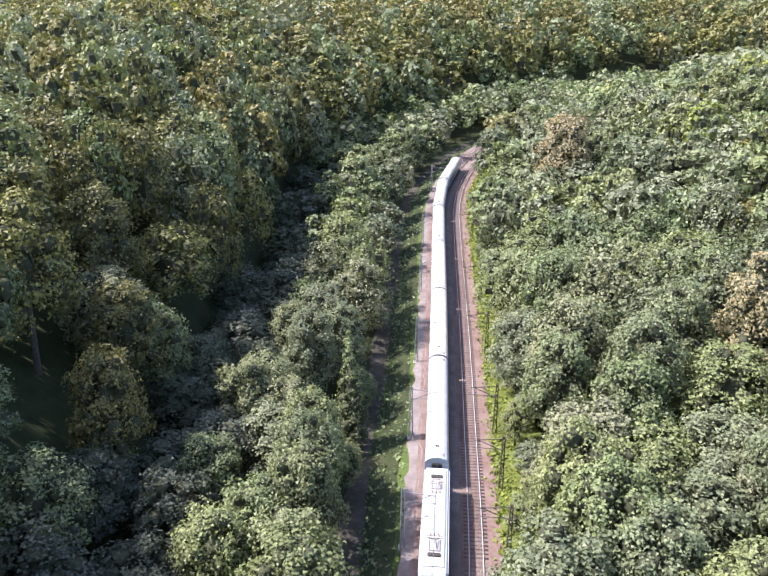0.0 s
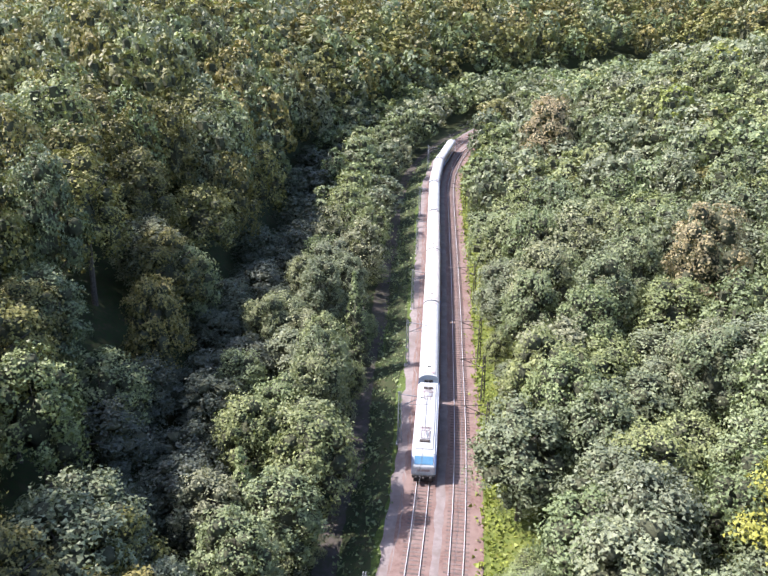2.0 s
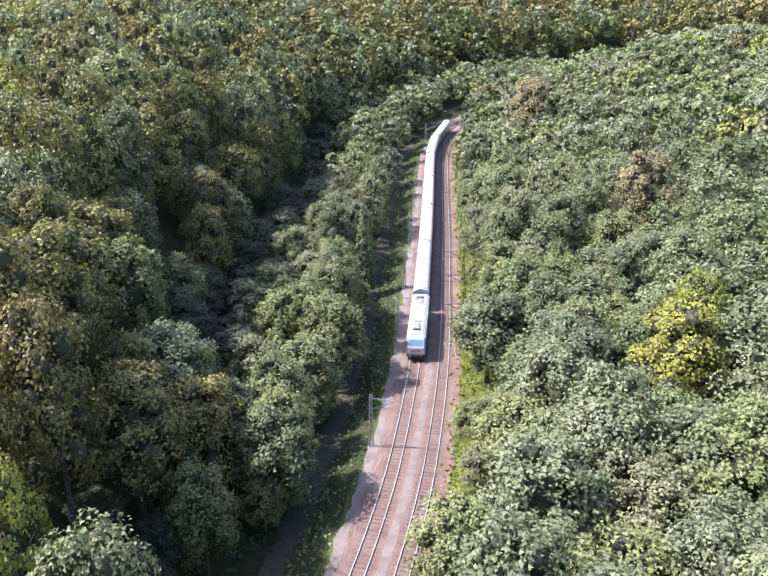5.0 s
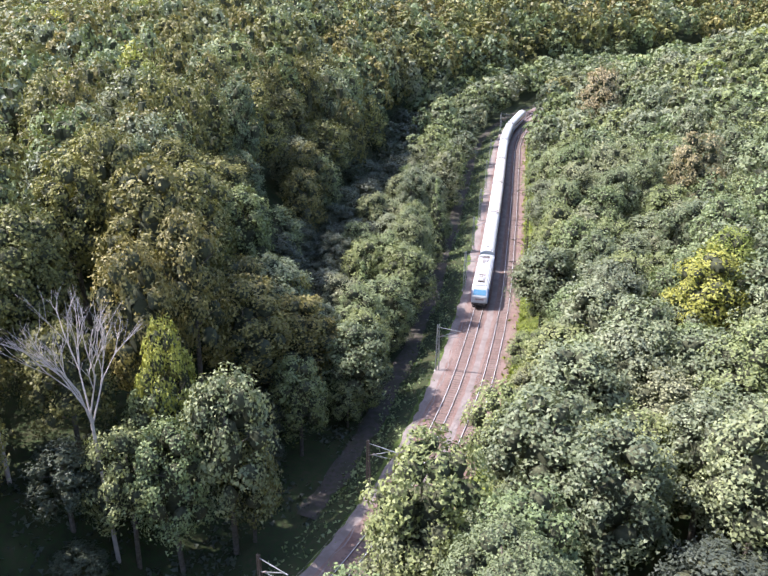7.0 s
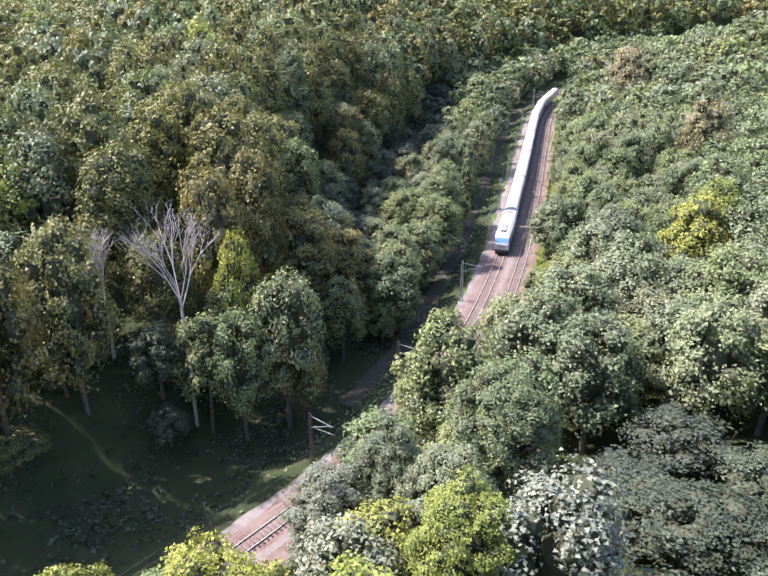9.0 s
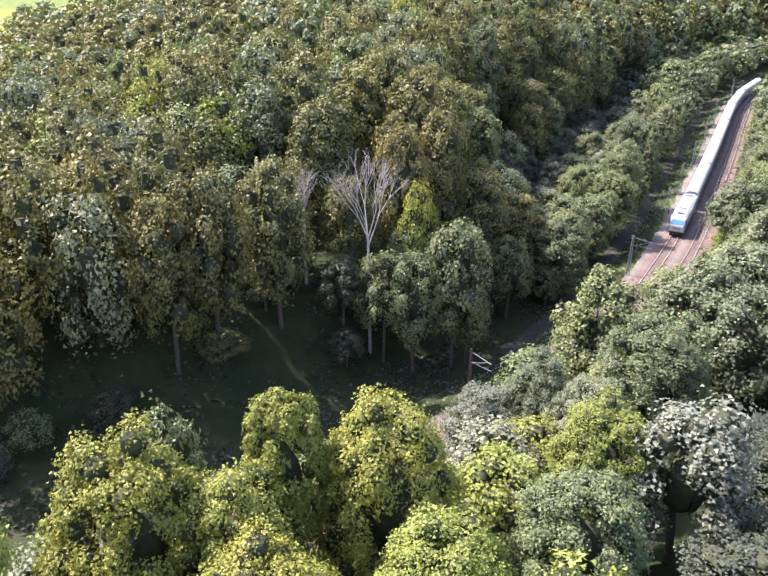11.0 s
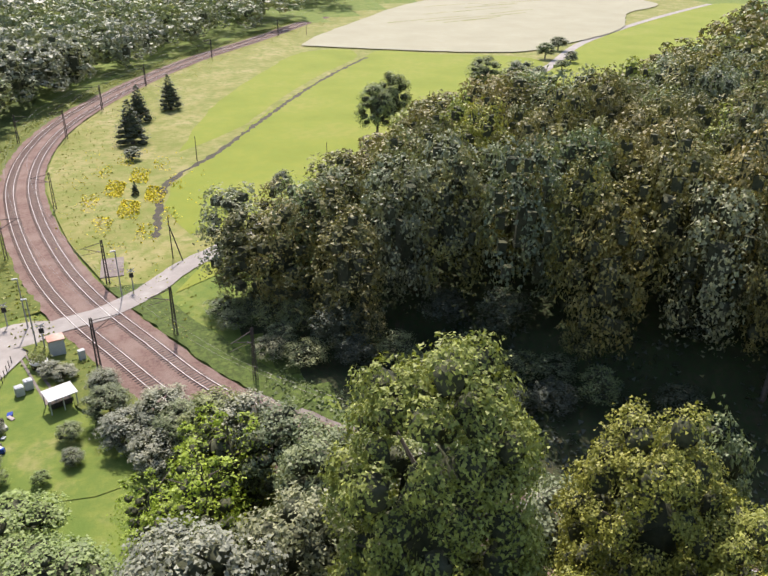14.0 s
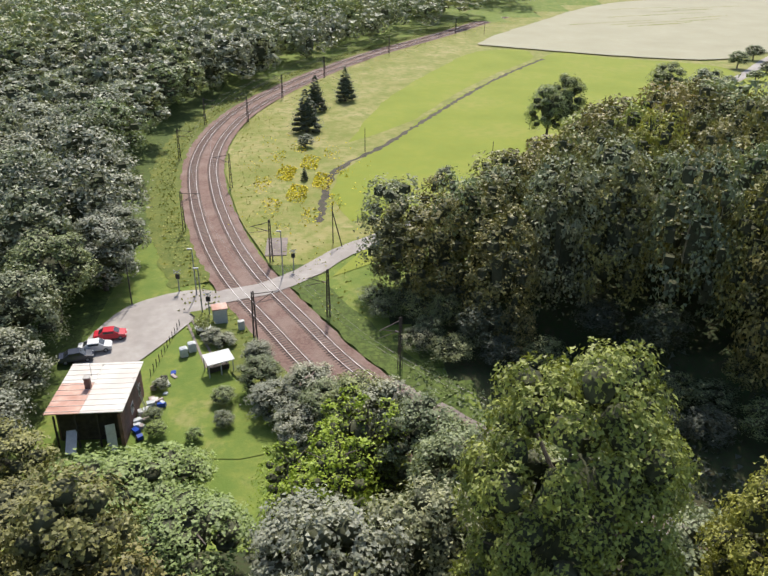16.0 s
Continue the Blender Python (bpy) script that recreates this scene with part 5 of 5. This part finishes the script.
def canopy():
    ob = empty("canopy", pose(-76.2, -110.9, 3.07, 0, 0, 24), "white-roofed open garden canopy on posts", "canopy")
    part("roof", box((-1.3, -1.75, 2.1), (1.3, 1.75, 2.18), 0.02, m=pose(0, 0, 0, 0, 5, 0)), PALEBOARD, ob, "white roof sheet")
    for x in (-1.1, 1.1):
        for y in (-1.55, 0, 1.55):
            part("post", box((x - 0.06, y - 0.06, 0), (x + 0.06, y + 0.06, 2.1), 0.01), PALEBOARD, ob)
    part("bench", box((-0.9, -1.3, 0), (0.1, 1.3, 0.7), 0.05), TIMBER, ob)


hut()
canopy()
for x, y, hgt in ((-80.2, -115.9, 1.25), (-81.4, -115.0, 1.3)):
    ob = empty("water_tank", pose(x, y, 3.07, 0, 0, 20), "grey upright plastic water tank on the lawn", "tank", "tanks on the lawn")
    part("body", box((-0.5, -0.5, 0), (0.5, 0.5, hgt), 0.08), PLASTER, ob)
    part("lid", add_tube(bmesh.new(), (0, 0, hgt), (0, 0, hgt + 0.08), 0.2, 0.18, 12), PALEBOARD, ob)
ob = empty("planter", pose(-86.4, -114.2, 3.07), "dark round planter tub with overhanging plants", "planter")
part("tub", add_tube(bmesh.new(), (0, 0, 0), (0, 0, 0.8), 0.95, 1.1, 18), BLACK, ob)
part("rim", add_tube(bmesh.new(), (0, 0, 0.8), (0, 0, 0.88), 1.14, 1.14, 18), PALEBOARD, ob)
v, f = leaves(np.random.default_rng(5), np.random.default_rng(6).normal(0, (0.7, 0.7, 0.35), (260, 3)) + (0, 0, 1.3), np.random.default_rng(7).normal(0, 1, (260, 3)), 0.25)
pl = new("plant", make_mesh("plant", v, f, [LEAF["ash"]]))
pl.parent = ob
for a, b in (((-91.5, -117.6), (-77.0, -112.6)), ((-90.4, -116.4), (-77.6, -111.2))):
    d = Vector((*b, 0)) - Vector((*a, 0))
    n = Vector((-d.y, d.x, 0)).normalized() * 0.16
    bm = bmesh.new()
    bm.faces.new([bm.verts.new(Vector((*a, 3.095)) - n), bm.verts.new(Vector((*b, 3.095)) - n), bm.verts.new(Vector((*b, 3.095)) + n), bm.verts.new(Vector((*a, 3.095)) + n)])
    bmesh.ops.recalc_face_normals(bm, faces=bm.faces[:])
    tagged(part("wheel_track", bm, GRIT), "worn pale wheel track over the lawn", "path", kind="structure")
rr = random.Random(4)
for i in range(26):
    ob = empty("scrap_piece", pose(-68.5 - rr.uniform(0, 8) if i < 14 else -62 - rr.uniform(0, 8), -117.6 + rr.uniform(-0.8, 1.4) if i < 14 else -118.6 + rr.uniform(-0.5, 0.6), 3.07, rr.uniform(-8, 8), rr.uniform(-8, 8), rr.uniform(0, 360)), "odd piece of board or scrap lying beside the house", "scrap", "scrap beside the house")
    part("board", box((-rr.uniform(0.2, 0.7), -rr.uniform(0.1, 0.4), 0), (rr.uniform(0.2, 0.7), rr.uniform(0.1, 0.4), rr.uniform(0.08, 0.6)), 0.02), rr.choice([PALEBOARD, TIMBER, PLASTER, NAVY, EQUIP]), ob)
for k in range(12):
    a = Vector((-75.5, -119.3, 3.07)).lerp(Vector((-88.5, -117.8, 3.07)), k / 11)
    ob = empty("fence_post", Matrix.Translation(a), "short weathered wooden fence post along the garden", "post", "posts along the garden")
    part("post", add_tube(bmesh.new(), (0, 0, -0.2), (0.03, 0, 1.1), 0.06, 0.05, 7), TIMBER, ob)


def pole(x, y, h, label, r=0.09, mat=None, signal=0, lamp=False):
    ob = empty("pole", pose(x, y, 3.05), label, "pole", "poles by the crossing and meadow")
    part("shaft", add_tube(bmesh.new(), (0, 0, -0.4), (0, 0, h), r * 1.2, r * 0.75, 9), mat or MASTGREY, ob)
    if signal:
        sg = part("signal_head", box((-0.1, -0.32, 2.2), (0.1, 0.32, 3.0), 0.06), BLACK, ob, "black signal head")
        for yy in (-0.16, 0.16):
            part("lens", add_tube(bmesh.new(), (0.1, yy, 2.6), (0.13, yy, 2.6), 0.11, 0.1, 12), DARKGLASS, sg)
        bm = bmesh.new()
        add_bar(bm, (0.1, -0.55, 3.15), (0.1, 0.55, 3.75), 0.03, 0.14)
        add_bar(bm, (0.14, 0.55, 3.15), (0.14, -0.55, 3.75), 0.03, 0.14)
        part("crossbuck", bm, PALEBOARD, ob, "white warning cross")
    if lamp:
        part("lamp_head", box((-0.15, -0.7, h - 0.05), (0.15, 0.1, h + 0.12), 0.04), PALEBOARD, ob)
    return ob


pole(-104.7, -103.9, 7.6, "tall grey lamp pole at the level crossing", signal=0, lamp=True)
pole(-106.5, -102.2, 3.4, "level-crossing signal post with white warning cross", signal=1)
pole(-98.4, -116.8, 7.6, "tall grey lamp pole beside the yard", lamp=True)
pole(-92.2, -115.1, 7.2, "grey pole at the yard beside the hut", lamp=True)
pole(-91.6, -114.0, 3.4, "level-crossing signal post with white warning cross", signal=1)
pole(-99.6, -119.6, 3.3, "level-crossing signal post with white warning cross", signal=1)
pole(-96.0, -126.0, 7.0, "dark wooden pole at the yard's edge", mat=TIMBER)
pole(-158.3, -58.2, 7.0, "slim dark wooden pole standing in the meadow", mat=TIMBER)
pole(-206.0, -15.0, 7.0, "slim dark wooden pole standing by the road", mat=TIMBER)
pole(-389.6, -12.7, 8.0, "slim wooden pole at the wheat field", mat=TIMBER)
pole(-176.2, -86.3, 6.0, "bare thin pole at the ditch", mat=TIMBER)
ob = pole(-117.6, -95.5, 7.6, "dark wooden pole with a slanting brace", mat=TIMBER)
part("brace", add_tube(bmesh.new(), (0, 0, 6.0), (1.9, 1.6, -0.2), 0.1, 0.1, 8), TIMBER, ob)
for x, y in ((-87.0, -109.0),):
    ob = empty("relay_box", pose(x, y, 3.05, 0, 0, 25), "grey trackside relay cabinet", "cabinet")
    part("body", box((-0.3, -0.4, 0), (0.3, 0.4, 1.3), 0.03), PLASTER, ob)
    part("lid", box((-0.35, -0.45, 1.3), (0.35, 0.45, 1.36), 0.02), MASTGREY, ob)
tagged(part("loading_slab", box((-120.5, -107.3, 2.9), (-112.5, -103.6, 3.16), 0.03, m=None), GRIT), "pale gravel patch beside the track", "gravel", kind="structure")

# ---- ditch through the meadow ----
DITCH = spline([(-128, -98), (-145, -96.5), (-162, -93.4), (-180.5, -81.7), (-212, -65), (-245.5, -46.8), (-280, -26), (-313.6, -2.7)])
strip("ditch", DITCH, normals(DITCH)[1], -0.7, 0.7, (0.075, 0.075), EARTH, "dark overgrown ditch across the meadow", "ditch", mid=0, jag=0.5)

# ---- weeds and flowers ----
def tufts(name, pts, z, size, mat, label, seed, category="weeds"):
    r = np.random.default_rng(seed)
    n = len(pts)
    pos = np.c_[pts, np.broadcast_to(z, n)] + np.c_[np.zeros((n, 2)), r.uniform(0.1, 0.5, n) * size * 1.6]
    nor = r.normal(0, 0.7, (n, 3)) + (0, 0, 1.1)
    v, f = leaves(r, pos, nor, size)
    ob = new(name, make_mesh(name, v, f, [mat]))
    return tagged(ob, label, category, kind="stuff")


WEED = foliage("weed_leaves", [(0.26, 0.30, 0.06), (0.32, 0.33, 0.07), (0.23, 0.29, 0.055), (0.36, 0.33, 0.09)])
r = np.random.default_rng(21)
k = r.integers(20, K_WEST, 14000)
off = -(7.1 + np.abs(r.normal(0, 2.6, 14000)))
tufts("verge_weeds", TRACK[k] + WEST[k] * off[:, None] + r.normal(0, .6, (14000, 2)), base_z(TRACK[k, 0]) + 0.05, 0.36, WEED, "tall yellow-green weeds on the sunny verge", 22)
k = r.integers(20, K_WEST, 11000)
off = 3.8 + r.uniform(0, 1, 11000) ** 0.8 * 4.6
tufts("bank_weeds", TRACK[k] + WEST[k] * off[:, None] + r.normal(0, .5, (11000, 2)), base_z(TRACK[k, 0]) - 0.1 + (BANK_FOOT[k] + 0.1) * (off - 3.4) / 5.0, 0.36, LEAF["ash"], "green weeds on the shaded bank", 23)
p = np.c_[r.normal(-156, 13, 5200), r.normal(-102, 4.6, 5200)]
tufts("goldenrod", p[(np.sin(p[:, 0] * .33 + p[:, 1] * 0.5) + np.sin(p[:, 1] * 0.9 - p[:, 0] * 0.17) > 0.1)], 3.05, 0.30, GOLDENROD, "yellow flowering goldenrod in the rough meadow", 24, "flowers")
kk = r.integers(K_WEST + 10, len(TRACK) - 180, 2600)
tufts("meadow_tufts", TRACK[kk] + WEST[kk] * (3.6 + np.abs(r.normal(0, 7, 2600)))[:, None], 3.02, 0.26, WEED, "uneven tufts of tall grass along the bend", 25)
kk = r.integers(K_WEST + 10, len(TRACK) - 180, 5000)
tufts("bend_tufts", TRACK[kk] - WEST[kk] * (8.2 + np.abs(r.normal(0, 2.5, 5000)))[:, None], 3.02, 0.3, WEED, "tall grass on the outer side of the bend", 26)

# gully weeds share the underwood leaf colour, darkened to stand for shade
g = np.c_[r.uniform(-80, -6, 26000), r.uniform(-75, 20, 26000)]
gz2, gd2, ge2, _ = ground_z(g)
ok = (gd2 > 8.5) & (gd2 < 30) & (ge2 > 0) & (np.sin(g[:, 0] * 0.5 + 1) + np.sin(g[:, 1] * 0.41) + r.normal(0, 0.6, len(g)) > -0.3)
tufts("gully_weeds", g[ok], gz2[ok], 0.42, LEAF["shade"], "green weeds and brambles on the gully floor, coloured darker for shade", 27)

# ---- sleepers ----
SL = mesh_of(box((-1.3, -0.125, -0.08), (1.3, 0.125, 0.035), 0.02), SLEEPER)
for tr in [o for o in scene.objects if o.name.startswith("track") and o.parent is None]:
    line = TRACK if tr["line"] == 0 else TRACK_B
    V, F = [], []
    for s in np.arange(TS[40], TS[-1] - 250, 0.63):
        c = np.array([np.interp(s, TS, line[:, 0]), np.interp(s, TS, line[:, 1])])
        w = np.array([np.interp(s, TS, TT[:, 0]), np.interp(s, TS, TT[:, 1])])
        ang = math.atan2(w[1], w[0]) - math.pi / 2
        z = float(base_z(c[0]))
        if (-12 < c[1] < 62):
            share("sleeper", SL, tr, pose(c[0], c[1], z, 0, 0, math.degrees(ang)))
        else:
            o = len(V)
            ca, sa = math.cos(ang), math.sin(ang)
            for zz in (-0.08, 0.035):
                for lx, ly in ((-1.3, -0.125), (1.3, -0.125), (1.3, 0.125), (-1.3, 0.125)):
                    V.append((c[0] + lx * ca - ly * sa, c[1] + lx * sa + ly * ca, z + zz))
            F += [(o + 4, o + 5, o + 6, o + 7), (o, o + 1, o + 5, o + 4), (o + 1, o + 2, o + 6, o + 5), (o + 2, o + 3, o + 7, o + 6), (o + 3, o, o + 4, o + 7)]
    ob = new("far_sleeper", make_mesh("far_sleeper", V, F, [SLEEPER]))
    ob.parent = tr
    ob["kind"] = "stuff"
